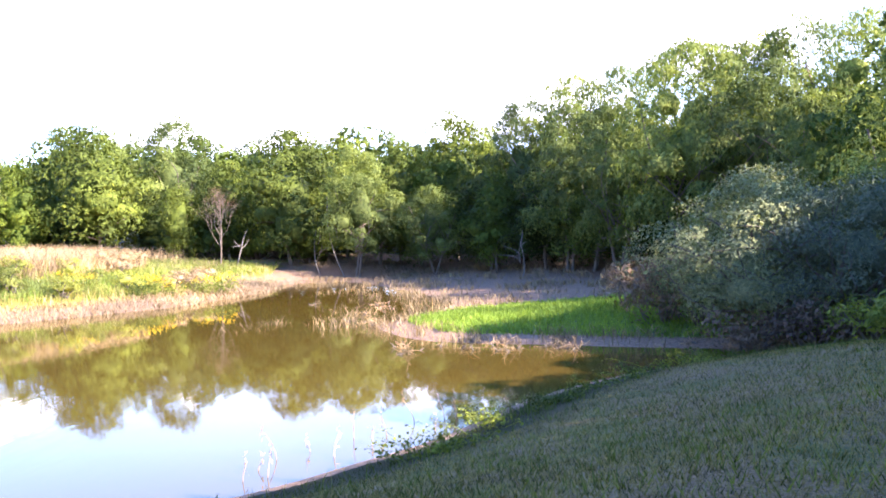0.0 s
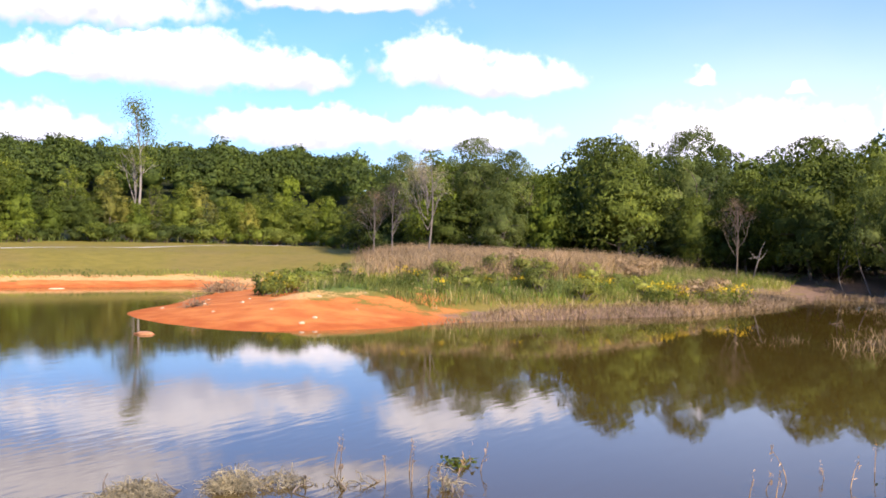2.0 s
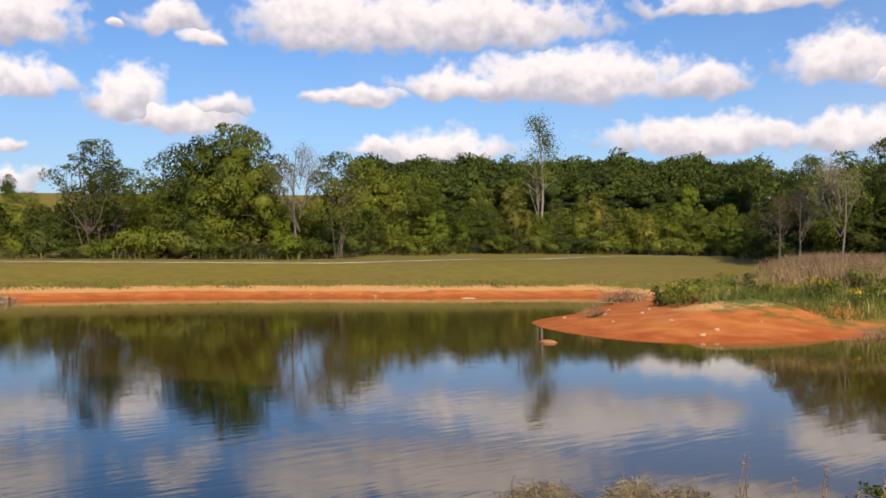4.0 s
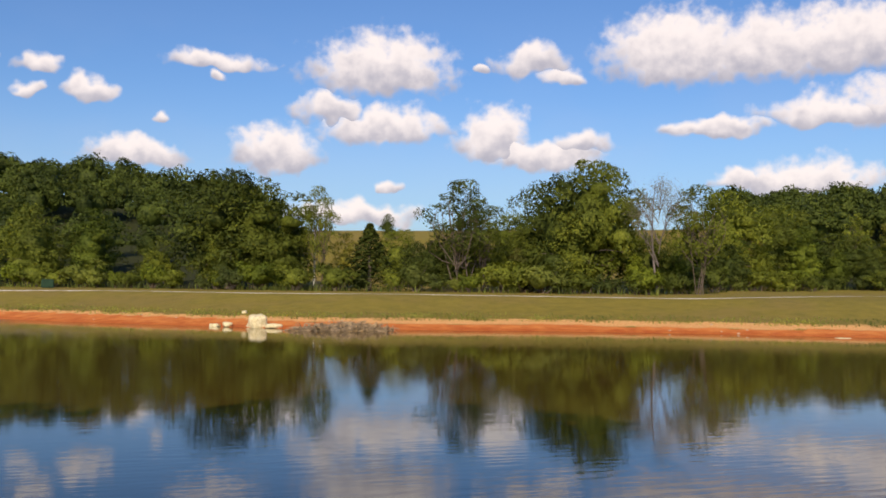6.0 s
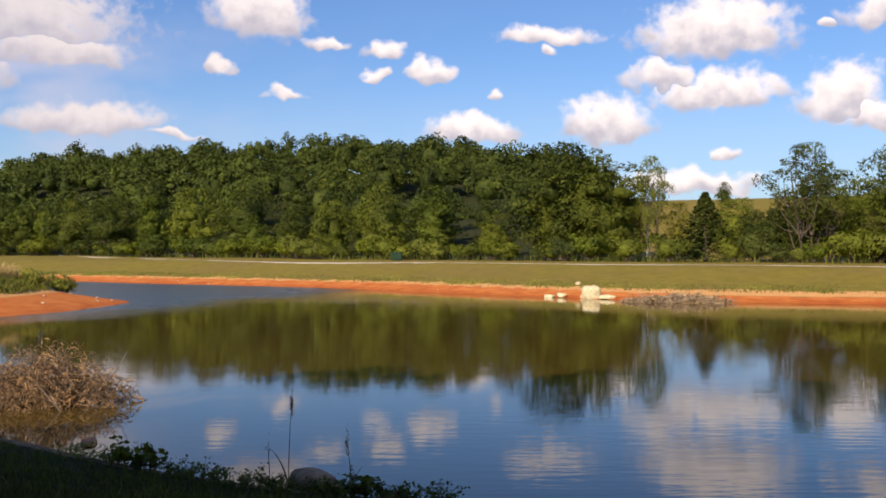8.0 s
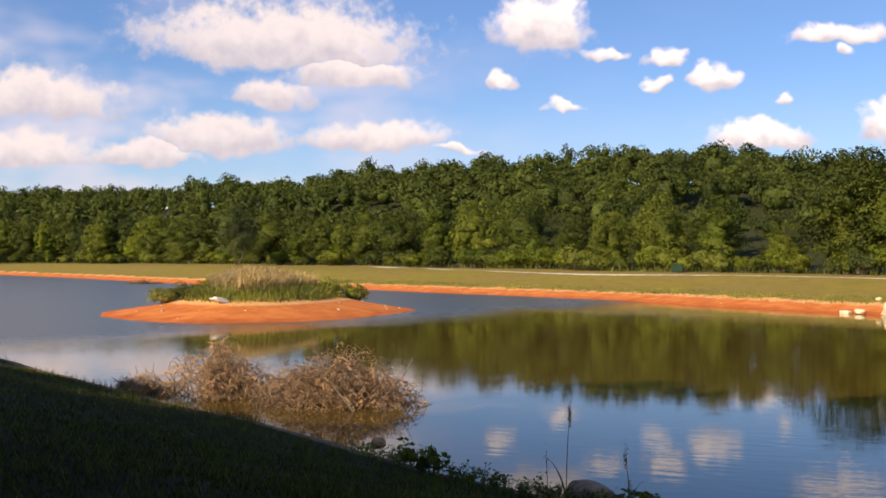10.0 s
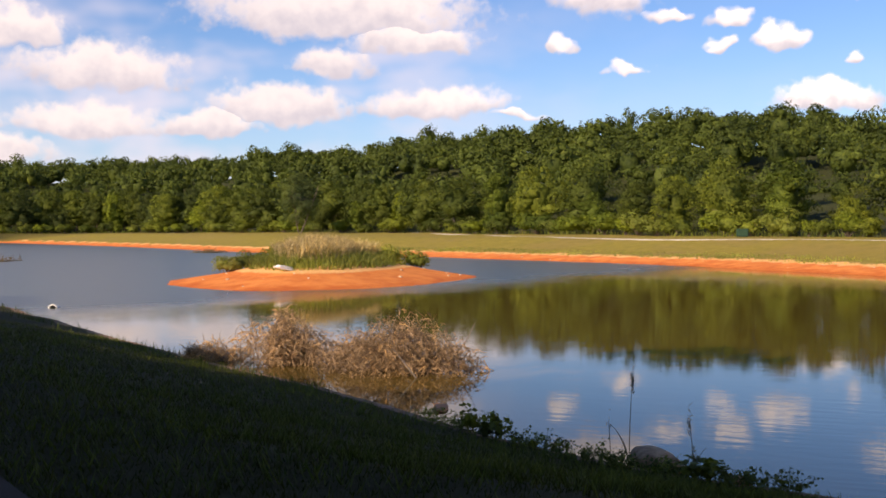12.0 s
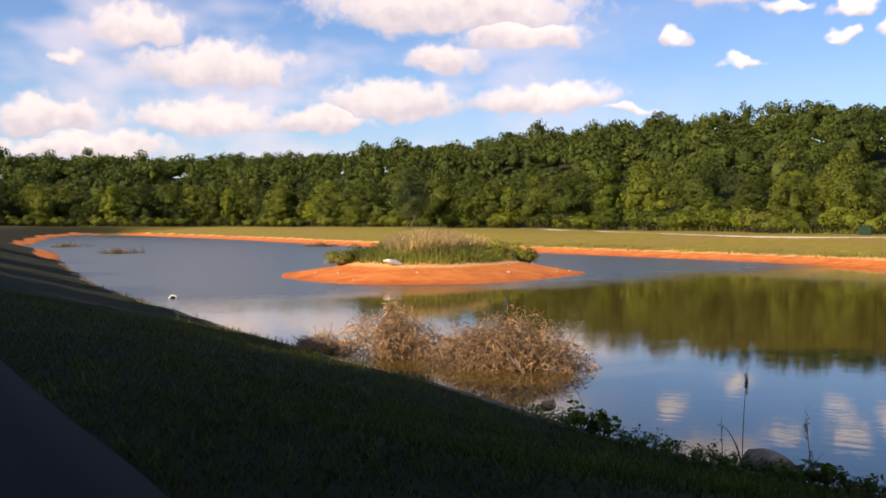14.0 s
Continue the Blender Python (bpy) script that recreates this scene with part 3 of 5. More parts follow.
    return np.concatenate([v, cv.reshape(-1, 3)]), np.concatenate([f, cf.reshape(-1, 3) + len(v)]), np.concatenate([ns, cn.reshape(-1, 3)])


def set_facing(me, ns):
    """Soft normals for leaves, so that each spray is shaded as one mass."""
    me.attributes.new("custom_normal", "FLOAT_VECTOR", "POINT").data.foreach_set("vector", np.asarray(ns, np.float32).ravel())


def foliage(name, heap, count, leaf, rng, slim, droop, core, mat, root):
    v, f, ns = leafy(heap, count, leaf, rng, slim, droop, core)
    ob = part_np(name, v, f, mat, root, "", True)
    set_facing(ob.data, ns)
    return ob


def tube(points, radii, sides=6):
    """A tapered round limb along the points."""
    pts = np.asarray(points, float)
    m = len(pts)
    t = np.gradient(pts, axis=0)
    t /= np.linalg.norm(t, axis=1)[:, None] + 1e-9
    ref = np.where(np.abs(t[:, 2:3]) > 0.9, [[1.0, 0, 0]], [[0, 0, 1.0]])
    a = np.cross(t, ref)
    a /= np.linalg.norm(a, axis=1)[:, None] + 1e-9
    b = np.cross(t, a)
    th = np.linspace(0, 2 * np.pi, sides, endpoint=False)
    v = pts[:, None] + (a[:, None] * np.cos(th)[None, :, None] + b[:, None] * np.sin(th)[None, :, None]) * np.asarray(radii)[:, None, None]
    i, j = np.meshgrid(np.arange(sides), np.arange(m - 1))
    f = np.stack([j * sides + i, j * sides + (i + 1) % sides, (j + 1) * sides + (i + 1) % sides, (j + 1) * sides + i], -1).reshape(-1, 4)
    return v.reshape(-1, 3), f


def join(pieces):
    vs, fs, k = [], [], 0
    for v, f in pieces:
        vs.append(v), fs.append(f + k)
        k += len(v)
    return np.concatenate(vs), np.concatenate(fs)


def limb(a, b, r0, r1, rng, bend=0.12, steps=5, sides=5):
    a, b = np.asarray(a, float), np.asarray(b, float)
    t = np.linspace(0, 1, steps)[:, None]
    d = np.linalg.norm(b - a)
    p = a + (b - a) * t + np.sin(t * np.pi) * rng.normal(size=3) * d * bend
    p[:, 2] += (np.sin(t[:, 0] * np.pi / 2) - t[:, 0]) * d * 0.15
    return tube(p, np.linspace(r0, r1, steps), sides)


def crown_lobes(rng, h, r, low, count, lean=0.0, point=0.0):
    """Lobes over a rounded crown of height h and radius r that begins at the height low."""
    out = [(0, 0, low + (h - low) * 0.46, r * 0.62, r * 0.62, (h - low) * 0.40)]
    for k in range(count):
        u = (k + rng.uniform(0.1, 0.9)) / count
        z = low + (h - low) * (0.10 + 0.84 * u)
        wide = r * (1 - abs(2 * u - 0.85) ** 2.2 * 0.62) * (1 - point * 0.6 * u)
        a = k * 2.4 + rng.uniform(-0.7, 0.7)
        q = rng.uniform(0.45, 0.9)
        s = r * rng.uniform(0.15, 0.38) * (1.08 - 0.35 * u)
        out.append((math.cos(a) * wide * q + lean * u, math.sin(a) * wide * q, min(z, h - s * 0.7), s * rng.uniform(0.85, 1.6), s * rng.uniform(0.85, 1.6), s * rng.uniform(0.6, 1.0)))
    return out


def tree_thing(name, seed, h, r, low, mat, bark, count, leaf, lobes=16, point=0.0, droop=0.0, slim=0.55, shell=0.55, stems=1, trunk_r=0.0, core=0.7):
    """A tree 'name' > trunk, crown, standing at the origin."""
    rng = np.random.RandomState(seed)
    root = new(name)
    root.empty_display_size = 0.3
    heap = crown_lobes(rng, h, r, low, lobes, rng.uniform(-0.5, 0.5), point)
    tr = trunk_r or h * 0.014
    wood = []
    for k in range(stems):
        foot = rng.normal(size=3) * (0.25 if stems > 1 else 0.02)
        foot[2] = -0.5
        top = np.array(heap[0][:3]) + rng.normal(size=3) * (r * 0.4 if stems > 1 else 0.3)
        top[2] = low + (h - low) * rng.uniform(0.55, 0.75)
        wood.append(limb(foot, top, tr / math.sqrt(stems) * 1.25, tr * 0.3, rng, 0.05, 8, 7))
        for q in heap[1 + k:12 * stems:stems]:
            t = rng.uniform(0.3, 0.8)
            start = foot + (top - foot) * t
            if q[2] > start[2] - 1.0:
                wood.append(limb(start, q[:3], tr * 0.42 * (1.1 - t) + 0.02, 0.015, rng, 0.12, 5, 5))
    if stems == 2:  # forked: each stem and bough shows on its own
        for k, (v, f) in enumerate(wood):
            part_np("bough" if 0 < k and len(v) < 40 else "trunk", v, f, bark, root, "", True)
    else:
        v, f = join(wood)
        part_np("trunk", v, f, bark, root, "", True)
    foliage("crown", heap, count, leaf, rng, slim, droop, core, mat, root)
    return root


def bare_tree(name, seed, h, spread, bark, mat=None, tuft=0, depth=3):
    """A leafless tree 'name' > trunk, branches (and a few leaves)."""
    rng = np.random.RandomState(seed)
    root = new(name)
    trunk = [limb((0, 0, -0.4), (rng.uniform(-0.3, 0.3), rng.uniform(-0.3, 0.3), h * 0.92), h * 0.011, h * 0.003, rng, 0.03, 9, 7)]
    fine, tips = [], []

    def grow(a, way, length, rad, left):
        b = a + way * length
        fine.append(limb(a, b, rad, rad * 0.4, rng, 0.08, 4, 4))
        tips.append(b)
        if left:
            for _ in range(3):
                w2 = way + rng.normal(size=3) * 0.38
                w2[2] = abs(w2[2]) + 0.15
                w2 /= np.linalg.norm(w2)
                grow(a + way * length * rng.uniform(0.45, 0.95), w2, length * rng.uniform(0.5, 0.7), rad * 0.5, left - 1)

    for k in range(12):
        u = rng.uniform(0.25, 0.9)
        a = rng.uniform(0, 6.28)
        way = np.array([math.cos(a) * 0.42, math.sin(a) * 0.42, 0.9])
        way /= np.linalg.norm(way)
        grow(np.array([0, 0, h * u * 0.92]), way, spread * (1.15 - u), h * 0.0042, depth - 1)
    v, f = join(trunk)
    part_np("trunk", v, f, bark, root, "", True)
    v, f = join(fine)
    part_np("bough", v, f, bark, root, "", True)
    if tuft:
        tips = np.array(tips)
        c = tips[rng.randint(0, len(tips), tuft)] + rng.normal(size=(tuft, 3)) * 0.35
        v, f = leaves(c, rng.normal(size=(tuft, 3)), 0.13 if h < 11 and mat is LEAF else 0.22, rng, 0.55 if mat is LEAF else 0.14)
        part_np("crown", v, f, mat, root)
    return root


def conifer(name, seed, h, r, mat, count):
    rng = np.random.RandomState(seed)
    root = new(name)
    v, f = limb((0, 0, -0.4), (0, 0, h * 0.97), h * 0.016, 0.02, rng, 0.0, 6, 6)
    part_np("trunk", v, f, BARK, root, "", True)
    u = rng.rand(count) ** 0.75
    a = rng.uniform(0, 6.28, count)
    tier = 0.78 + 0.22 * np.sin(u * 60 + np.sin(a * 5) * 2)
    rr = r * (1 - u) * tier * (0.55 + 0.5 * rng.rand(count) ** 0.5) + 0.05
    c = np.stack([np.cos(a) * rr, np.sin(a) * rr, 0.25 + u * (h - 0.3) + (1 - rr / r) * 0.25], 1)
    d = np.stack([np.cos(a), np.sin(a), np.full(count, 0.5)], 1)
    v, f = leaves(c, d, 0.34, rng, 0.4, 0.1)
    part_np("crown", v, f, mat, root)
    return root


def shrub_thing(name, seed, h, r, mat, count, leaf, lobes=12, core=0.7):
    """A bush 'name' > stems, foliage."""
    rng = np.random.RandomState(seed)
    root = new(name)
    heap = [(0, 0, h * 0.45, r * 0.75, r * 0.75, h * 0.5)]
    for _ in range(lobes):
        a, q, z = rng.uniform(0, 6.28), rng.uniform(0.3, 0.75), rng.uniform(0.2, 0.85)
        s = r * rng.uniform(0.28, 0.45)
        heap.append((math.cos(a) * r * q, math.sin(a) * r * q, h * z, s, s, s * 0.9))
    v, f = join([limb((rng.uniform(-.2, .2), rng.uniform(-.2, .2), -0.3), q[:3], 0.05, 0.012, rng) for q in heap])
    part_np("stem", v, f, BARK, root, "", True)
    foliage("foliage", heap, count, leaf, rng, 0.6, 0.0, core, mat, root)
    return root


def stand(ob, x, y, scale=1.0, turn=0.0, wide=1.0, label="", category="", group="", sink=0.0, copy=True):
    """Put a thing (a copy of it) on the ground."""
    m = pose(x, y, height(x, y) - sink, 0, 0, turn) @ Matrix.Diagonal((scale * wide, scale * wide, scale, 1))
    ob = copy_thing(ob, m) if copy else ob
    ob.matrix_basis = m
    return tagged(ob, label, category, group)


rnd = random.Random(5)
OAKS = [tree_thing("tree", 10 + k, 10, 4.3, 0.3, LEAF, BARK, 6600, 0.30, 42) for k in range(7)]
LIMES = [tree_thing("tree", 30 + k, 10, 3.6, 0.3, LEAF_LIME, BARK, 5800, 0.29, 36, 0.45) for k in range(3)]
OCHRES = [tree_thing("tree", 40 + k, 10, 3.3, 0.9, LEAF_OCHRE, BARK, 4200, 0.27, 32, 0.3, core=0.5) for k in range(2)]
WILLOWS = [tree_thing("willow", 50 + k, 10, 4.0, 1.2, LEAF_PALE, BARK, 14500, 0.195, 34, 0.0, 0.5, 0.5, 0.45, 2, 0.0, 0.5) for k in range(3)]
AIRY = [tree_thing("tree", 60 + k, 10, 3.2, 2.6, LEAF, BARK, 4600, 0.25, 34, 0.1, 0.1, 0.5, 0.6, 5, 0.075, 0.2) for k in range(2)]
CEDARS = [conifer("cedar", 70 + k, 8, 2.1, LEAF_DARK, 2400) for k in range(2)]
DARKS = [tree_thing("tree", 80 + k, 10, 4.4, 0.4, LEAF_DARK, BARK, 5800, 0.31, 40) for k in range(2)]
SHRUBS = [shrub_thing("shrub", 90 + k, 3.0, 2.2, m, 1500, 0.27, 14) for k, m in enumerate((LEAF, LEAF_LIME, LEAF, HERB))]
SHADERS = [tree_thing("tree", 200 + k, 10, 4.2, 1.6, LEAF, BARK, 2200, 0.7, 24) for k in range(2)]
MODELS = SHADERS + OAKS + LIMES + OCHRES + WILLOWS + AIRY + CEDARS + DARKS + SHRUBS

LABELS = {"oak": "leafy dark green broadleaf tree at the edge of the wood", "lime": "bright green broadleaf tree at the edge of the wood",
          "ochre": "slender tree with yellowing leaves", "willow": "tall pale green willow with drooping foliage", "airy": "many-stemmed tree with a thin open crown",
          "cedar": "dark green conical cedar tree", "dark": "dense dark green tree in the wood"}
KINDS = {"oak": OAKS, "lime": LIMES, "ochre": OCHRES, "willow": WILLOWS, "airy": AIRY, "cedar": CEDARS, "dark": DARKS}


def plant(kind, az, d, top, wide=1.0, label=""):
    """A tree of that kind, its tip at the height top above the eye line in degrees."""
    x, y = compass(az, d)
    z = height(x, y)
    tall = EYE[2] + d * math.tan(radians(top)) - z
    model = rnd.choice(KINDS[kind])
    base = 8.0 if kind == "cedar" else 10.0
    return stand(model, x, y, max(tall, 1.5) / base, rnd.uniform(0, 360), wide, label or LABELS[kind], "tree", "trees round the pond")


SKY_AZ = [-30, -22, -15, -12, -8.7, -4.5, -2, 1.3, 3.9, 6.8, 9.5, 11, 14.6, 18, 20.5, 23, 28, 31, 33, 36, 40, 50, 54, 57, 60, 63.5, 66, 68, 71, 74, 78, 80.5, 82, 86, 100]
SKY_EL = [11.8, 11.4, 10, 8.4, 8.6, 8.0, 7.2, 4.9, 5.5, 6.0, 4.9, 3.4, 5.5, 6.2, 5.4, 6.3, 5.4, 4.9, 4.3, 3.6, 3.8, 4.5, 4.8, 5.4, 5.8, 7.0, 5.8, 4.4, 5.8, 3.6, 3.3, 2.4, 5.4, 5.8, 3.6]

# the wood's front, tree by tree: dark trees behind, distinct ones before them
def skyline(az_):
    return float(np.interp(az_, SKY_AZ, SKY_EL))


a = -30.0
while a < 31.5:
    d0 = float(edge_of_wood(a))
    az_ = a + rnd.uniform(-0.8, 0.8)
    plant("willow" if az_ < -1 else rnd.choice(["oak", "dark", "oak", "willow"]), az_, d0 + 8 + rnd.uniform(0, 4), skyline(az_) * rnd.uniform(0.9, 1.2) * (0.9 if az_ < -6 else 0.98 if az_ > 24 else 1.0), rnd.uniform(0.75, 1.0))
    az_ = a + 1.7 + rnd.uniform(-0.6, 0.6)
    # low row whose dark leaves stand in for the shaded inside of the wood
    plant("dark", az_, d0 + 4 + rnd.uniform(0, 3), skyline(az_) * rnd.uniform(0.4, 0.62), rnd.uniform(1.0, 1.3))
    a += 3.2
a = -29.0
while a < 31.5:
    az_ = a + rnd.uniform(-0.9, 0.9)
    kind = rnd.choice(["willow", "willow", "lime"]) if az_ < 4 else rnd.choice(["lime", "willow", "oak", "lime", "dark", "ochre" if az_ > 20 else "oak"])
    plant(kind, az_, float(edge_of_wood(a)) + rnd.uniform(-2, 2), skyline(az_) * rnd.choice((0.5, 0.65, 0.85, 1.05)), rnd.uniform(0.75, 1.0))
    a += 3.7
a = 32.5
while a < 81:
    d0 = float(edge_of_wood(a))
    az_ = a + rnd.uniform(-0.6, 0.6)
    low = 0.5 if 69 < az_ < 73 or 57 < az_ < 62 else 0.72 if az_ < 53 else 1.0
    if not 75.0 < az_ < 81:
        plant(rnd.choice(["oak", "oak", "dark"]), az_, d0 + 9 + rnd.uniform(0, 5), skyline(az_) * rnd.uniform(0.75, 1.0) * low, rnd.uniform(0.9, 1.15))
        az_ += 1.6 + rnd.uniform(-0.5, 0.5)
        plant("dark" if a > 50 else "oak", az_, d0 + 5 + rnd.uniform(0, 3), skyline(az_) * rnd.uniform(0.35, 0.6), rnd.uniform(1.1, 1.4))
    a += 3.0
a = 33.5
while a < 75:
    az_ = a + rnd.uniform(-0.7, 0.7)
    low = 0.6 if 69 < az_ < 73 or 57 < az_ < 62 else 0.8 if az_ < 53 else 1.0
    plant(rnd.choice(["oak", "oak", "ochre", "oak", "lime"]), az_, float(edge_of_wood(a)) + rnd.uniform(-1, 3), skyline(az_) * rnd.choice((0.4, 0.5, 0.62, 0.8)) * low, rnd.uniform(0.8, 1.1))
    if a < 54:  # scrub trees, each on its own, before the far hill
        plant(rnd.choice(["oak", "ochre", "lime", "airy", "lime"]), az_ + rnd.uniform(0.7, 1.4), float(edge_of_wood(a)) + rnd.uniform(2, 12), rnd.uniform(2.0, 3.9), rnd.uniform(0.7, 0.95))
    a += 2.9 if a > 54 else 1.7
a = 81.5
while a < 142:
    d0 = float(edge_of_wood(a))
    az_, d_ = a + rnd.uniform(-0.6, 0.6), d0 + rnd.uniform(0, 5)
    top = rnd.choice((1.1, 1.6, 2.2, 3.0, 3.4)) * min(1, 125 / d0 * 1.15) + 0.4
    # past bearing 116 more dark-leaved trees stand in for a cloud's shadow
    plant(rnd.choice(["oak", "lime", "dark", "oak", "lime"]) if az_ < 116 else rnd.choice(["oak", "dark", "dark", "lime"]), az_, d_, top, rnd.uniform(0.9, 1.2))
    az_ = a + rnd.uniform(-0.5, 0.5)
    plant(rnd.choice(["oak", "dark", "dark"]), az_, d0 + rnd.uniform(8, 13), min(rnd.uniform(2.0, 4.2), 4.4 * 140 / d0), rnd.uniform(0.95, 1.2))
    a += 3.0 * 120 / d0

# trees that stand out
plant("oak", 63.6, 103, 7.0, 0.85, "tall dark green tree that rises over its neighbours")
plant("oak", 65.2, 104, 5.9, 0.8)
plant("airy", 71.0, 100, 5.8, 1.15)
plant("airy", 69.8, 101, 4.6, 1.0)
plant("airy", 57.6, 101, 5.4, 1.0)
plant("cedar", 76.2, 104, 3.0, 2.4)
plant("oak", 75.2, 200, 3.7, 0.7, "small round-crowned tree on the far grassy slope")
plant("ochre", 77.6, 114, 2.6, 1.0)
plant("ochre", 80.4, 115, 3.2, 0.9)
plant("lime", 81.3, 112, 2.2, 1.2)
plant("airy", 79.0, 110, 5.3, 0.6, "slim poplar-like tree with sparse leaves")
plant("dark", 82.2, 114, 5.6, 1.25, "broad dark green oak tree at the wood's corner")
plant("dark", 84.2, 116, 6.0, 1.2, "broad dark green oak tree at the wood's corner")
plant("willow", 118.6, 205, 3.1, 0.9, "pale silvery green tree at the edge of the wood")

# low bushes along the foot of the wood
a = 31.0
while a < 142:
    d0 = float(edge_of_wood(a))
    az_ = a + rnd.uniform(-0.5, 0.5)
    x, y = compass(az_, d0 - rnd.uniform(1, 4))
    if az_ > 31:
        stand(rnd.choice(SHRUBS), x, y, rnd.uniform(0.5, 1.1), rnd.uniform(0, 360), rnd.uniform(0.9, 1.5), "low leafy green bush at the edge of the wood", "bush", "bushes along the wood")
    a += 1.15 * 110 / d0

for k in range(6):  # thicket at the head of the inlet
    az_ = 7.5 + k * 1.05
    x, y = compass(az_, float(edge_of_wood(az_)) + rnd.uniform(0, 5))
    stand(rnd.choice(SHRUBS), x, y, rnd.uniform(0.8, 1.2), rnd.uniform(0, 360), 1.2, "shaded green thicket at the head of the inlet", "bush", "bushes along the wood")

for k in range(6):
    plant("dark", 6.6 + k * 1.2, float(edge_of_wood(8)) + 8 + k % 2 * 3, 2.8, 1.3)
    plant("dark", 5.0 + k * 1.8, 112 + k % 2 * 4, 3.3, 1.6)

# the snag and the bare trees
snag = stand(bare_tree("dead_tree", 7, 10, 2.3, BARK_PALE, LEAF, 4200), *compass(46.2, 150), 2.2, 40, 0.95, "tall half-dead tree with a pale trunk and a leafy top", "tree", copy=False)
for az_, d_, tall, seed in ((29.9, 78, 8.6, 21), (31.9, 80, 6.2, 22), (33.0, 82, 5.6, 23), (59.8, 98, 11.6, 24)):
    stand(bare_tree("bare_tree", seed, 10, 3.6, BARK_GREY, TWIG_BARE if seed in (21, 24) else LEAF_RUST, 2600, 4), *compass(az_, d_), tall / 10, seed * 40, 1.0, "leafless grey tree with many fine twigs" if seed in (21, 24) else "half bare tree hung with purplish-brown dead vines", "tree", "bare trees", copy=False)

stand(bare_tree("bare_tree", 25, 10, 4.2, BARK, LEAF_RUST, 1500, 3), *compass(12.6, 78), 0.6, 100, 1.0, "small reddish-brown half bare tree before the wood", "tree", "bare trees", copy=False)


def dead_trunk(seed, x, y, tall, lean, turn):
    """A leaning dead trunk > stem, broken boughs."""
    r = np.random.RandomState(seed)
    root = new("dead_tree")
    top = np.array([lean * tall, 0, tall])
    v, f = limb((0, 0, -0.4), top, 0.06, 0.02, r, 0.07, 7, 6)
    part_np("stem", v, f, BARK_GREY, root, "", True)
    for k in range(4):
        a = top * r.uniform(0.4, 0.9)
        v, f = limb(a, a + r.normal(size=3) * [0.7, 0.7, 0.4] + [0, 0, 0.6], 0.045, 0.012, r, 0.1, 4, 5)
        part_np("bough", v, f, BARK_GREY, root, "", True)
    return stand(root, x, y, 1.0, turn, 1.0, "slim grey leaning dead tree at the edge of the wood", "tree", "dead trees", copy=False)


for k, (az_, d_, tall, lean) in enumerate(((5.6, 76, 6.0, -0.22), (7.0, 77, 3.4, -0.1), (11.8, 78, 2.2, 0.4), (-4.4, 65, 2.4, 0.05))):
    dead_trunk(400 + k, *compass(az_, d_), tall, lean, k * 25)

# woods behind and up the hill
rng = np.random.RandomState(11)
wood_bits = []
for k in range(1980):
    # bearings below -30 lie out of view, added to shade the right-hand wood
    az_ = rng.uniform(-72, 148) if k < 1000 else rng.uniform(83, 148) if k < 1330 else rng.uniform(34, 56) if k < 1680 else rng.uniform(112, 148)
    if 52 < az_ < 81.5 and k < 1330 or 33 < az_ < 54 and k % 3 and k < 1000:
        continue
    d0 = float(edge_of_wood(az_))
    d_ = d0 + 14 + (rng.rand() ** 0.9) * (165 if az_ > 33 else 45) if k < 1000 else d0 + rng.uniform(75, 175) if k < 1680 else d0 + rng.uniform(4, 60) if k < 1840 else d0 + rng.uniform(100, 180)
    x, y = compass(az_, d_)
    wood_bits.append((x, y))
xs, ys = np.array(wood_bits).T
zs = survey(xs, ys)[0]
crowns = []
for k in range(10):  # a few crowns, set turned and stretched over the hill
    r, tall = rng.uniform(3.6, 5.4), rng.uniform(8.0, 10.5)
    heap = [(0, 0, tall * 0.42, r * 0.78, r * 0.78, tall * 0.40)]
    for j in range(17):
        a, u = j * 2.4 + rng.uniform(-0.4, 0.4), math.sqrt((j + 0.5) / 17)
        s_ = r * rng.uniform(0.20, 0.38)
        heap.append((math.cos(a) * u * r * 0.9, math.sin(a) * u * r * 0.9, tall * (0.36 + 0.50 * math.sqrt(1 - 0.92 * u * u)) + rng.uniform(-0.6, 0.6), s_, s_, s_ * rng.uniform(0.6, 0.95)))
    crowns.append((leafy(heap, 840, 0.46, rng, 0.7, 0.0, 0.62), leafy(heap, 400, 0.70, rng, 0.7, 0.0, 0.66)))
chunks, facing = [], []
for x, y, z in zip(xs, ys, zs):
    tall, fat = rng.uniform(0.64, 1.10) * (1.2 if rng.rand() < 0.12 else 1.0), rng.uniform(0.8, 1.2)
    az_ = math.degrees(math.atan2(-x, y))
    if -12 < az_ < 21:
        tall = min(tall * 1.25, 1.2)
    elif 21 <= az_ < 33:
        tall = min(tall, 1.0)
    if 33 < az_ < 54 and math.hypot(x, y) < float(edge_of_wood(az_)) + 70:
        tall, fat = tall * 0.62, fat * 0.75  # scrub before the hill
    v, f, ns = crowns[rng.randint(10)][int(math.hypot(x, y) > 215)]
    th = rng.uniform(0, 6.28)
    turn = np.array([[math.cos(th), math.sin(th), 0], [-math.sin(th), math.cos(th), 0], [0, 0, 1]])
    chunks.append(((v * (fat, fat, tall)) @ turn + (x, y, z), f))
    facing.append(ns @ turn)
v, f = join(chunks)
woods = tagged(part_np("far_woods", v, f, LEAF_WOODS, None, "", True), "dense green woods covering the rising hill", "woods", kind="stuff")
set_facing(woods.data, np.concatenate(facing))

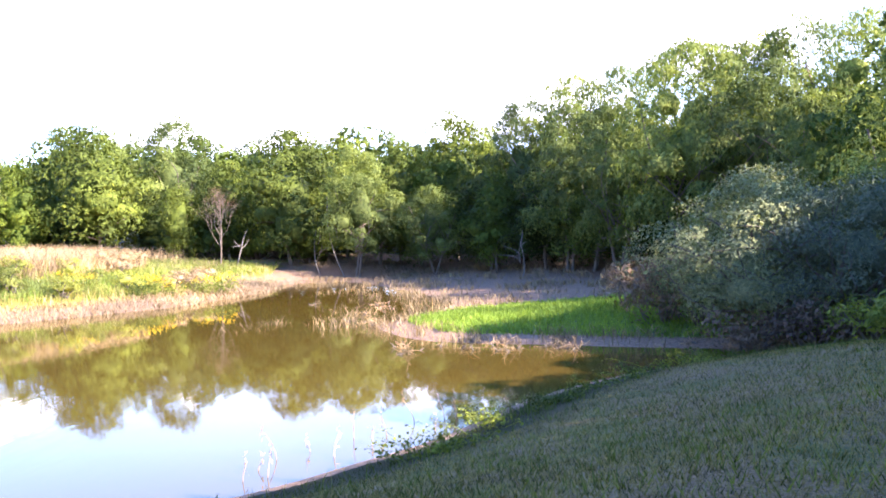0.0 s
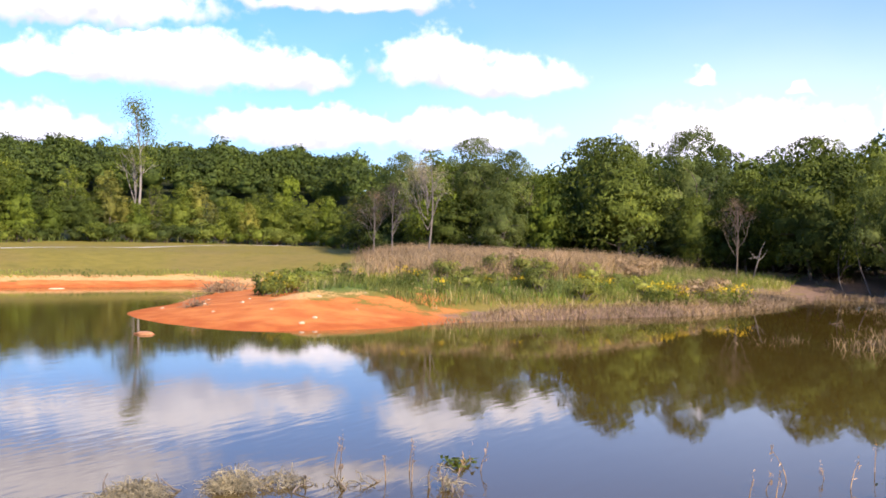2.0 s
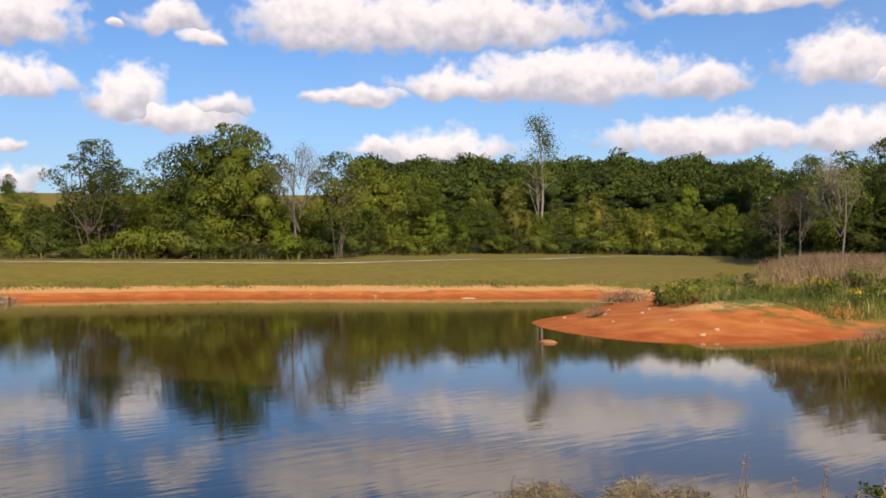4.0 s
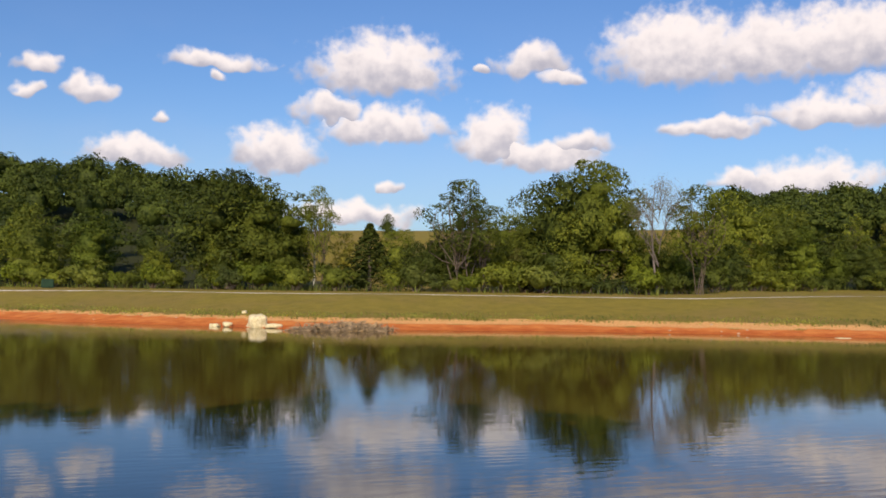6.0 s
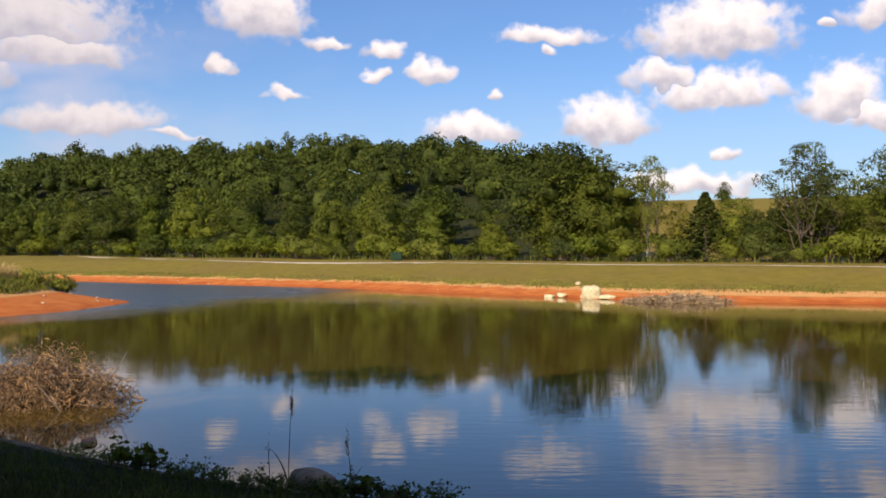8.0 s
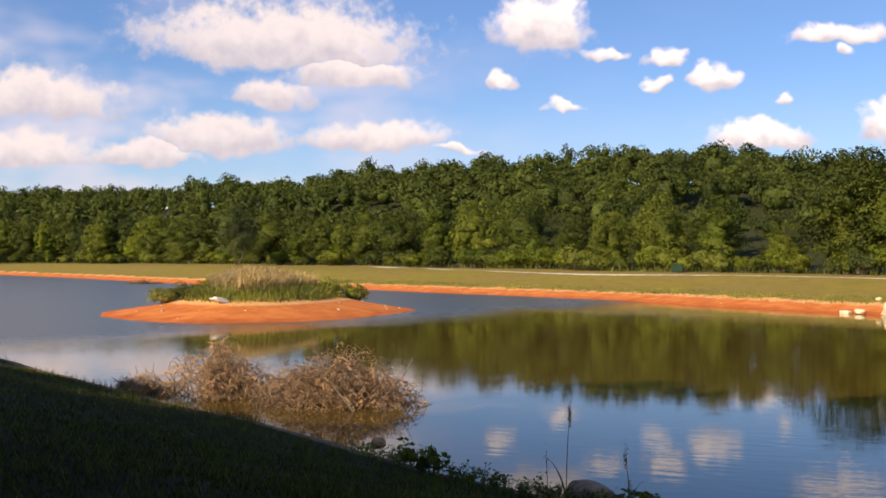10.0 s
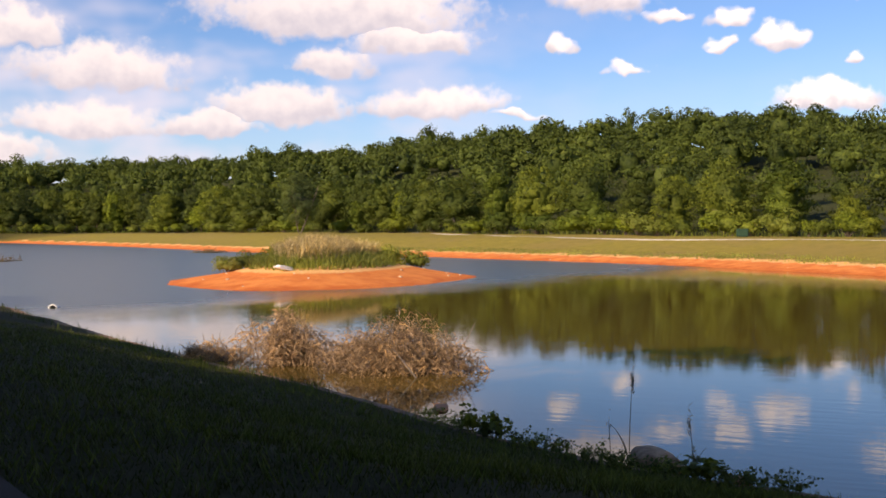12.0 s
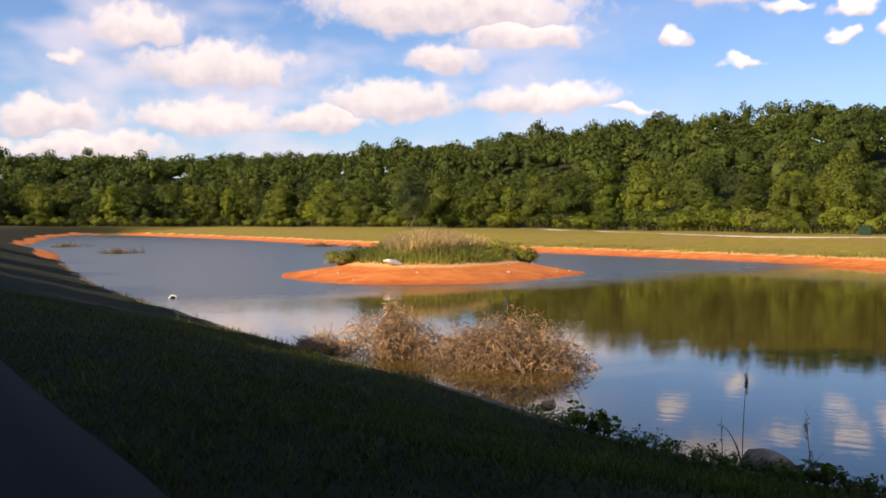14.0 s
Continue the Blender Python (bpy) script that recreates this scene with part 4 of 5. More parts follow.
# trees out of view on the bank behind the path, placed so their shade lies over the near bank
SHADE = [(13, 1.5, 1.05), (19, -1, 1.3), (5, -9, 0.9), (13, -7, 1.35), (19, 5, 1.15), (0, -18, 1.0), (8, -17, 1.35), (-6, -26, 1.0), (3, -29, 1.4), (-14, -36, 1.0), (-6, -39, 1.4), (-22, -48, 1.0), (-13, -51, 1.4), (21, -5, 1.5),
         (25, 14, 1.3), (-33, -61, 1.0), (-24, -65, 1.3), (-46, -80, 1.1), (28, 4, 1.6), (22, 23, 1.15), (19, 13, 0.95), (14, 13.5, 0.8), (30, 18, 1.35), (31, 29, 1.1), (17.5, 18.5, 0.8), (5, -6.5, 1.0), (-1, -10.5, 1.15), (-5, -17, 0.72), (-11, -26, 0.72), (16, -18, 1.6), (10, -28, 1.6), (0, -42, 1.6)]
for k, (x, y, sc) in enumerate(SHADE):
    stand(SHADERS[k % 2], x, y, sc, k * 77, 1.25, "leafy green shade tree on the near bank, out of view", "tree", "trees round the pond")
# higher unseen canopies, added to keep sky light off the near bank
SHADE_CANOPY = tree_thing("tree", 230, 17, 8.5, 7.5, LEAF, BARK, 3000, 1.0, 26)
MODELS.append(SHADE_CANOPY)
for k, (x, y, sc) in enumerate(((0.8, -9.0, 1.0), (-0.5, -13.0, 0.7), (0.6, -4.6, 0.8), (-2.6, -7.6, 0.75))):
    stand(SHADE_CANOPY, x, y, sc, k * 130, 1.0, "tall spreading tree out of view, added to shade the near bank", "tree", "trees round the pond")
for k in range(12):  # the wood carried on unseen to the south-east, added to cast shade
    x, y = compass(-33 - 4.2 * k, 44 + (k * 7) % 9)
    stand(SHADERS[k % 2], x, y, 1.3 + 0.08 * (k % 3), k * 61, 1.2, "leafy green tree out of view, added to shade the wood's edge", "tree", "trees round the pond")

for ob in MODELS:  # the patterns that the copies were made from
    for o in [*ob.children_recursive, ob]:
        bpy.data.objects.remove(o)

# ---- low plants ----
def blades(x, y, z, tall, width, lean, rng):
    """A bent blade of grass at each place. Returns verts and faces."""
    m = len(x)
    a, b = rng.uniform(0, 6.28, m), rng.uniform(0, 6.28, m)
    side = np.stack([np.cos(a), np.sin(a), np.zeros(m)], 1) * (width * rng.uniform(0.6, 1.3, m))[:, None] * 0.5
    foot = np.stack([x, y, z - 0.02], 1)
    bend = np.stack([np.cos(b), np.sin(b), np.zeros(m)], 1) * (tall * lean * rng.uniform(0.2, 1.2, m))[:, None]
    up = np.stack([np.zeros(m), np.zeros(m), tall], 1)
    mid = foot + up * 0.6 + bend * 0.35
    tip = foot + up + bend
    v = np.stack([foot - side, foot + side, mid + side * 0.7, mid - side * 0.7, tip], 1).reshape(-1, 3)
    k = np.arange(m)[:, None] * 5
    return v, np.concatenate([k + [0, 1, 2], k + [0, 2, 3], k + [3, 2, 4]])


def spikes(x, y, z, tall, width, lean, rng):
    """A plain short blade, one triangle, at each place."""
    m = len(x)
    a, b = rng.uniform(0, 6.28, m), rng.uniform(0, 6.28, m)
    side = np.stack([np.cos(a), np.sin(a), np.zeros(m)], 1) * (width * rng.uniform(0.6, 1.3, m))[:, None] * 0.5
    foot = np.stack([x, y, z - 0.015], 1)
    tip = foot + np.stack([np.cos(b) * tall * lean, np.sin(b) * tall * lean, tall], 1)
    return np.stack([foot - side, foot + side, tip], 1).reshape(-1, 3), np.arange(3 * m).reshape(-1, 3)


def scatter(count, box, rule, rng, clump=0.0):
    """Places in the box x0, y0, x1, y1 that the rule takes, with the ground's height there."""
    x, y = rng.uniform(box[0], box[2], count), rng.uniform(box[1], box[3], count)
    if clump:
        cx, cy = rng.uniform(box[0], box[2], count // 30), rng.uniform(box[1], box[3], count // 30)
        p = rng.randint(0, len(cx), count)
        x, y = cx[p] + rng.normal(size=count) * clump, cy[p] + rng.normal(size=count) * clump
    z, masks, plan = survey(x, y)
    ok = rule(x, y, z, masks, plan)
    return x[ok], y[ok], z[ok]


def grass(name, places, tall, width, mat, label, category, lean=0.3, seed=1, shape=blades):
    rng = np.random.RandomState(seed)
    x, y, z = places
    v, f = shape(x, y, z, tall * rng.uniform(0.45, 1.15, len(x)), width, lean, rng)
    return tagged(part_np(name, v, f, mat), label, category, kind="stuff")


rng = np.random.RandomState(21)
MOUND_BOX = (-46, 30, -6, 78)


def on_mound(lo, hi, s_lo, s_hi):
    return lambda x, y, z, m, p: (p["mound"] > 0.4) & (z > lo) & (z < hi) & (p["s"] > s_lo) & (p["s"] < s_hi) & ((p["bare"] < 0.5) | (p["s"] > 7.3)) & (x > -45)


grass("tall_seeding_grass", scatter(110000, MOUND_BOX, on_mound(1.45, 9, 5, 30), rng, 1.1), 1.2, 0.035, STRAW_PINK, "tall brownish pink seeding grass on the mound", "grass", 0.85, 2)
grass("green_grass", scatter(100000, MOUND_BOX, on_mound(0.45, 2.2, 2, 16), rng, 0.8), 0.5, 0.035, MEADOW, "rank green grass and herbs on the mound", "grass", 0.75, 3)
grass("lush_grass", scatter(16000, MOUND_BOX, on_mound(0.4, 1.7, 1.5, 10), rng, 0.5), 0.4, 0.05, BLADE_LUSH, "fresh green grass low on the mound", "grass", 0.4, 13)
grass("straw_grass", scatter(7000, MOUND_BOX, on_mound(0.3, 2.6, 1, 14), rng, 0.6), 0.65, 0.03, STRAW, "dry straw-coloured grass among green herbs", "grass", 0.3, 4)
grass("shore_straw", scatter(40000, (-24, 34, -8, 72), lambda x, y, z, m, p: (p["mound"] > 0.45) & (p["s"] > -0.5) & (p["s"] < 2.6) & (x > -20.5), rng), 0.36, 0.035, STRAW_PINK, "dead pale reeds lying along the waterline", "reeds", 1.3, 5)
# island
grass("island_green", scatter(60000, (-76, -45, -46, -18), lambda x, y, z, m, p: (p["e"] > 5.6) & (p["e"] < 8.0), rng, 0.9), 0.75, 0.06, MEADOW, "green grass and herbs on the island", "grass", 0.75, 6)
grass("island_edge", scatter(40000, (-76, -45, -46, -18), lambda x, y, z, m, p: (p["e"] > 5.2) & (p["e"] < 7.5), rng, 0.6), 0.4, 0.06, MEADOW, "short green grass on the island's slope", "grass", 0.45, 16)
grass("island_straw", scatter(170000, (-76, -45, -46, -18), lambda x, y, z, m, p: (p["e"] > 7.0), rng, 0.9), 1.15, 0.06, STRAW_PALE, "tall pinkish dry grass on the island's top", "grass", 0.7, 7)
# spit
SPIT_BOX = (-4, 29, 16, 50)
grass("spit_grass", scatter(60000, SPIT_BOX, lambda x, y, z, m, p: (p["spit"] > 0.3) & (p["s"] > 1.2) & (y < 47), rng), 0.30, 0.035, BLADE_LUSH, "bright green lush grass on the low spit", "grass", 0.9, 8)
grass("spit_straw", scatter(12000, SPIT_BOX, lambda x, y, z, m, p: (p["spit"] > 0.3) & (p["s"] > -0.2) & (p["s"] < 1.6), rng, 0.4), 0.4, 0.03, REED, "dead brown stalks along the spit's shore", "reeds", 0.7, 9)
grass("inlet_reeds", scatter(5000, (-13, 34, 6, 74), lambda x, y, z, m, p: (p["s"] < 0.3) & (p["s"] > -5.5) & (x > -9 - (y - 40) * 0.05) & (p["mound"] < 0.6), rng, 0.35), 0.62, 0.03, REED, "dead brown reeds standing in the shallow inlet", "reeds", 1.0, 10)
grass("flat_reeds", scatter(12000, (-12, 44, 26, 84), lambda x, y, z, m, p: (p["s"] > -0.5) & (p["s"] < 24) & (m["mud"] > 0.4), rng, 0.5), 0.4, 0.05, REED, "trampled dry reeds on the mud flat", "reeds", 1.0, 11)


def near_lawn(x, y, z, m, p):
    d, az_ = np.hypot(x, y), np.degrees(np.arctan2(-x, y))
    on_path = np.abs(path_offset(x, y)) < 1.25
    keep = np.clip(9.0 / (d + 0.1), 0, 1) ** 1.2 > rng.rand(len(x)) * np.where(az_ < 16, 2.2, 1.0)
    return (p["s"] > 0.5) & (d > 3.0) & (az_ > -28) & (az_ < 146) & keep & ~on_path


# the asphalt path on the crest of the near bank
PATH_LINE = smooth_line([(34, 52), (22, 34), (15, 23), (9, 13), (4.2, 5.8), (1.2, 1.4), (-1.2, -1.7), (-3.4, -4.6), (-5.0, -7.2), (-7.0, -10.4), (-12.5, -19), (-21, -32), (-34, -50), (-60, -84), (-100, -132)], False, 10)


def path_offset(x, y):
    return to_line(np.stack([x, y], 1), PATH_LINE, False)


def ribbon(name, line, width, mat, lift, thick=0.05, crown=0.01):
    """A paved strip that follows the ground."""
    t = np.gradient(line, axis=0)
    t /= np.linalg.norm(t, axis=1)[:, None]
    nrm = np.stack([-t[:, 1], t[:, 0]], 1)
    across = np.linspace(-0.5, 0.5, 7) * width
    pts = line[:, None] + nrm[:, None] * across[None, :, None]
    z = survey(pts[..., 0].ravel(), pts[..., 1].ravel())[0].reshape(len(line), 7)
    z = z.mean(1, keepdims=True) * 0.9 + z * 0.1
    ker = np.hanning(13) / np.hanning(13).sum()
    z = np.stack([np.convolve(np.pad(c_, 6, "edge"), ker, "valid") for c_ in z.T], 1) + lift + crown * (1 - (across / width * 2) ** 2)
    top = np.concatenate([pts, z[..., None]], -1)
    low = top - [0, 0, thick + lift + 0.1]
    ring = np.concatenate([top, low[:, :1], low[:, -1:]], 1)
    order = [7, 0, 1, 2, 3, 4, 5, 6, 8]
    ring = ring[:, order]
    m, c = ring.shape[:2]
    i, j = np.meshgrid(np.arange(c - 1), np.arange(m - 1))
    f = np.stack([j * c + i, j * c + i + 1, (j + 1) * c + i + 1, (j + 1) * c + i], -1).reshape(-1, 4)
    return part_np(name, ring.reshape(-1, 3), f, mat, None, "", True)


tagged(ribbon("path", PATH_LINE, 2.4, ASPHALT, 0.03), "asphalt footpath on the grassy bank, coloured darker for shade", "path", kind="structure")
DAM = [(37.7, 147), (42.5, 131), (47, 110), (51.5, 96), (56.6, 88.5), (61, 88), (67, 88), (75, 91), (84.6, 96.5), (92, 105), (99.8, 115), (105.6, 134), (108.5, 155), (112, 185)]
dam_line = smooth_line([compass(*q) for q in DAM], False, 8)
tagged(ribbon("walkway", dam_line, 0.7, CONCRETE, 0.03), "pale concrete walkway along the far grassy bank", "walkway", kind="structure")

grass("lawn_grass", scatter(900000, (-28, -22, 12, 26), near_lawn, rng), 0.08, 0.013, SHADE_BLADE, "short mown green grass on the near bank", "grass", 0.6, 12, spikes)
# tufts in a lighter leaf colour that stands in for sun on them
grass("lawn_tufts", scatter(200000, (-28, -22, 12, 26), near_lawn, rng, 0.2), 0.16, 0.016, HERB, "taller tufts of grass left by the mower", "grass", 0.6, 17, spikes)


grass("dry_lawn_grass", scatter(520000, (-5, 3, 14, 26), lambda x, y, z, m, p: (m["thatch"] > 0.35) & (np.abs(path_offset(x, y)) > 1.3) & (np.hypot(x, y) > 3.5) & (np.clip(10 / np.hypot(x, y), 0, 1) > rng.rand(len(x))), rng), 0.055, 0.010, DRY_BLADE, "dry brownish mown grass on the near bank", "grass", 0.9, 18, spikes)
RIM = lambda x, y, z, m, p: (np.abs(np.hypot(x, y) - edge_of_wood(np.degrees(np.arctan2(-x, y))) + 3.0) < 3.2) & (np.degrees(np.arctan2(-x, y)) > 33) & (np.degrees(np.arctan2(-x, y)) < 142)
grass("far_lawn_fringe", scatter(150000, (-125, -55, -44, 60), lambda x, y, z, m, p: (p["far"] > 0.6) & (p["s"] > 3.4) & (p["s"] < 7.5) & (rng.rand(len(x)) < 1.15 - (p["s"] - 3.4) / 4.6), rng, 0.7), 0.22, 0.07, MEADOW, "ragged yellowish grass along the top of the clay", "grass", 0.5, 20)
grass("rough_grass", scatter(120000, (-230, -230, -20, 140), RIM, rng, 1.4), 0.9, 0.10, HERB, "rough tall grass along the foot of the wood", "grass", 0.4, 19)


def tufts(x, y, z, m, p):
    d, az_ = np.hypot(x, y), np.degrees(np.arctan2(-x, y))
    return (p["s"] > 0.0) & (p["near"] > 0.5) & (d > 4) & (d < 60) & (p["s"] < 2.0) & (az_ > -26) & (az_ < 142) & (rng.rand(len(x)) < np.clip(20 / d, 0, 1))


grass("shore_weeds", scatter(60000, (-50, -50, 10, 30), tufts, rng, 0.35), 0.26, 0.022, HERB, "ragged green weeds along the near waterline", "weeds", 0.5, 14)

# ---- stones and loose things ----
def stone_mesh(seed, size, rough=0.22, cuts=3, flat=0.8):
    """A worn, uneven stone of that size (x, y, z), lying on z = 0."""
    bm = bmesh.new()
    bmesh.ops.create_icosphere(bm, subdivisions=cuts, radius=0.5)
    off = Vector((seed * 3.1, seed * 1.7, seed * 0.9))
    for v in bm.verts:
        p = v.co.copy()
        m = max(abs(p.x), abs(p.y), abs(p.z))
        p = p.lerp(p * (0.5 / m) * 0.9, 0.55 * flat)  # towards a block
        p *= 1 + rough * (noise.noise(p * 2.3 + off) + 0.45 * noise.noise(p * 6.0 + off))
        v.co = Vector((p.x * size[0], p.y * size[1], max(p.z, -0.3) * size[2] + 0.3 * size[2]))
    return bm


def stone(name, seed, x, y, size, mat, label, turn=0.0, z=None, group="", tilt=0.0, flat=0.8):
    ob = part(name, stone_mesh(seed, size, 0.22, 3, flat), mat)
    ob.matrix_basis = pose(x, y, (height(x, y) if z is None else z) - 0.06 * size[2], tilt, 0, turn)
    return tagged(ob, label, "rock", group)


bx, by = compass(82.5, 72.3)
stone("boulder", 1, bx, by, (1.55, 1.3, 1.35), ROCK_PALE, "large cream limestone boulder at the water's edge", 20, 0.0)
for k, (az_, d_, sz) in enumerate(((84.15, 73.6, (1.15, .7, .42)), (84.85, 73.8, (.95, .6, .34)), (81.55, 71.4, (1.25, .8, .42)), (83.2, 79, (.5, .4, .3)))):
    stone("rock", 5 + k, *compass(az_, d_), sz, ROCK_PALE, "flat cream limestone slab on the clay shore", k * 47, None, "stones on the far shore")
stone("concrete_block", 12, *compass(50.15, 68.6), (1.15, 0.6, 0.30), ROCK_PALE, "pale stone block lying on the clay shore", 40, None, "", 0, 1.0)
stone("rock", 14, *compass(98.3, 15.3), (1.08, 0.6, 0.40), ROCK_TAN, "rounded tan rock among weeds at the waterline", 30)
stone("rock", 15, *compass(93.6, 14.4), (0.45, 0.3, 0.12), CLAY_ROCK, "flat reddish stone at the waterline", 10)
stone("rock", 16, *compass(110.5, 19.6), (0.95, 0.3, 0.07), CLAY_ROCK, "flat reddish stone lying in the shallows", 20, 0.0)
stone("clay_islet", 17, *compass(45.6, 37.4), (0.75, 0.5, 0.16), CLAY_ROCK, "small hump of red clay breaking the water", 0, -0.02)
SHORE_STONE = rock_material("shore_stone", (0.40, 0.27, 0.16), (0.66, 0.52, 0.36))
# small stones strewn over the clay
pebble = [part("rock", stone_mesh(30 + k, (0.30, 0.24, 0.16), 0.25, 2), SHORE_STONE) for k in range(3)]
prs = np.random.RandomState(8)
px, py, pz = scatter(9000, (-110, -45, -18, 44), lambda x, y, z, m, p: (m["clay"] + m["sand"] > 0.7) & (z > 0.05) & (z < 1.0) & (prs.rand(len(x)) < 0.5), prs)
for k in range(min(len(px), 70)):
    ob = copy_thing(pebble[k % 3], pose(px[k], py[k], pz[k] - 0.03, 0, 0, k * 57) @ Matrix.Scale(float(prs.uniform(0.3, 0.9)), 4))
    tagged(ob, "small pale stone strewn on red clay", "rock", "stones on the clay shore")
for ob in pebble:
    bpy.data.objects.remove(ob)

# a long pale slab of broken stone on the island
ix, iy = compass(119.3, 62.4)
bm = stone_mesh(41, (0.40, 1.45, 0.30), 0.45, 3, 1.0)
slab = part("stone_slab", bm, PLASTIC_WHITE)
slab.matrix_basis = pose(ix, iy, height(ix, iy) + 0.06, -14, 0, 62)
tagged(slab, "long white broken stone slab lying on the clay", "rock")

# a half sunken length of white pipe
pipe = new("drain_pipe")
ring_v, ring_f = [], []
th = np.linspace(0, 2 * np.pi, 25)[:-1]
for x0, r in ((-0.42, 0.20), (-0.42, 0.26), (-0.36, 0.275), (-0.30, 0.255), (1.40, 0.25), (1.42, 0.20), (-0.42, 0.20)):
    ring_v.append(np.stack([np.full(24, x0), np.cos(th) * r, np.sin(th) * r], 1))
rv = np.concatenate(ring_v)
i, j = np.meshgrid(np.arange(24), np.arange(6))
rf = np.stack([j * 24 + i, j * 24 + (i + 1) % 24, (j + 1) * 24 + (i + 1) % 24, (j + 1) * 24 + i], -1).reshape(-1, 4)
part_np("tube", rv, rf, PLASTIC_WHITE, pipe, "", True)
ex, ey = compass(131.6, 48.5)
pipe.matrix_basis = pose(ex, ey, -0.09, 0, 10, 200) @ Matrix.Scale(0.8, 4)
tagged(pipe, "short white pipe end half sunk in the water", "pipe")

# ---- dead brush ----
def brush_heap(name, seed, length, wide, tall, sticks, mat, stick_len=0.7, thick=0.009, droop=0.5, domes=11):
    """A heap of tangled dead branches 'name' > bough, twigs."""
    r = np.random.RandomState(seed)
    root = new(name)
    big, fine = [], []
    for _ in range(min(6, max(3, sticks // 600))):
        a = r.uniform(0, 6.28)
        q = np.array([r.uniform(-0.5, 0.5) * length, r.uniform(-0.5, 0.5) * wide, 0.02])
        e = q + np.array([math.cos(a) * length * 0.2, math.sin(a) * wide * 0.25, tall * r.uniform(0.2, 0.7)])
        big.append(limb(q, e, 0.022, 0.006, r, 0.1, 6, 5))
    lumps_ = [(r.uniform(-0.36, 0.36) * length, r.uniform(-0.3, 0.3) * wide, r.uniform(0.2, 0.4), 1.0) for _ in range(domes)]
    lumps_ = [(a_, b_, c_, max(0.3, 1.05 - 1.5 * abs(a_) / length - 0.7 * abs(b_) / wide) * r.uniform(0.75, 1.05)) for a_, b_, c_, _ in lumps_]
    for _ in range(sticks):  # stems that rise out of the heap, arch over and hang
        cx_, cy_, rr_, hh_ = lumps_[r.randint(domes)]
        d = r.normal(size=3)
        d[2] = abs(d[2]) * 0.9
        d /= np.linalg.norm(d)
        size = np.array([length * rr_ * 0.8, wide * rr_ * 1.1, tall * hh_])
        p = np.array([cx_, cy_, 0.0]) + d * size * (0.45 + 0.5 * r.rand() ** 0.6)
        out = d * [1, 1, 0.5] * r.uniform(-0.3, 0.9) + r.normal(size=3) * 0.7 + [0, 0, 0.3]
        out /= np.linalg.norm(out)
        L = stick_len * (0.35 + 1.0 * r.rand() ** 2.5)
        q = np.array([0.0, 0.4, 0.75, 1.0])[:, None]
        line = p + out * L * q + r.normal(size=(4, 3)) * L * 0.07 * q
        line[:, 2] = np.maximum(line[:, 2] - droop * L * 0.7 * q[:, 0] ** 2, -0.02)
        k = thick * r.uniform(0.45, 1.4)
        fine.append(tube(line, np.array([k, k * 0.9, k * 0.7, k * 0.3]), 3))
    for v, f in big:
        part_np("bough", v, f, BARK_GREY, root, "", True)
    v, f = join(fine)
    tagged(part_np("tangle", v, f, mat, root), kind="stuff")
    return root


def lay(ob, x, y, turn, label, category, z=None, group=""):
    ob.matrix_basis = pose(x, y, height(x, y) if z is None else z, 0, 0, turn)
    return tagged(ob, label, category, group)


DRIFT = straw_material("driftwood", (0.075, 0.056, 0.050), (0.36, 0.275, 0.245), 0.05)
hx, hy = compass(113.1, 25.0)
lay(brush_heap("brush_heap", 1, 4.0, 2.4, 1.95, 6400, TWIG, 0.36, 0.0108, 0.8, 17), hx, hy, 112.2 - 15, "big heap of dead grey-brown brush in the shallows", "brush", -0.05, "brush heaps in the water")
hx, hy = compass(119.5, 26.8)
lay(brush_heap("brush_heap", 2, 2.6, 1.7, 2.1, 3100, TWIG, 0.40, 0.0108, 0.9, 10), hx, hy, 119 - 10, "arched heap of dead brush with drooping stems", "brush", -0.05, "brush heaps in the water")
hx, hy = compass(123.6, 27.6)
lay(brush_heap("brush_heap", 3, 1.9, 1.2, 0.85, 1300, TWIG, 0.34, 0.0108, 0.6), hx, hy, 130, "low heap of dead brush beside the bank", "brush", -0.05, "brush heaps in the water")
dx, dy = compass(77.4, 68.4)
lay(brush_heap("driftwood_heap", 4, 8.2, 1.9, 0.62, 1700, DRIFT, 0.8, 0.03, 0.9), dx, dy, 77.4, "long low heap of grey driftwood on the shore", "driftwood", 0.02)
dx, dy = compass(41.2, 64.0)
lay(brush_heap("driftwood_heap", 5, 2.6, 1.6, 0.9, 420, TWIG, 0.9, 0.02, 0.2), dx, dy, 20, "tangle of grey driftwood where the shore meets the mound", "driftwood")
dx, dy = compass(43.0, 47.0)
lay(brush_heap("driftwood_heap", 6, 1.2, 0.8, 0.5, 120, TWIG, 0.6, 0.015, 0.2), dx, dy, 70, "few grey sticks on the clay point", "driftwood")
# matted clumps in the water below the bank
for k, (az_, d_, ln, wd, tl, nn) in enumerate(((46.0, 14.1, 1.55, 1.0, 0.36, 1500), (39.6, 14.5, 1.5, 1.0, 0.42, 1100), (28.7, 14.3, 0.42, 0.35, 0.46, 130), (34.0, 14.6, 0.9, 0.5, 0.3, 90))):
    cx, cy = compass(az_, d_)
    lay(brush_heap("dead_grass_clump", 20 + k, ln, wd, tl, nn, MAT, 0.30, 0.0055, 0.9, 4), cx, cy, az_, "matted clump of dead straw grass in the water", "dead grass", -0.03, "dead clumps in the water")
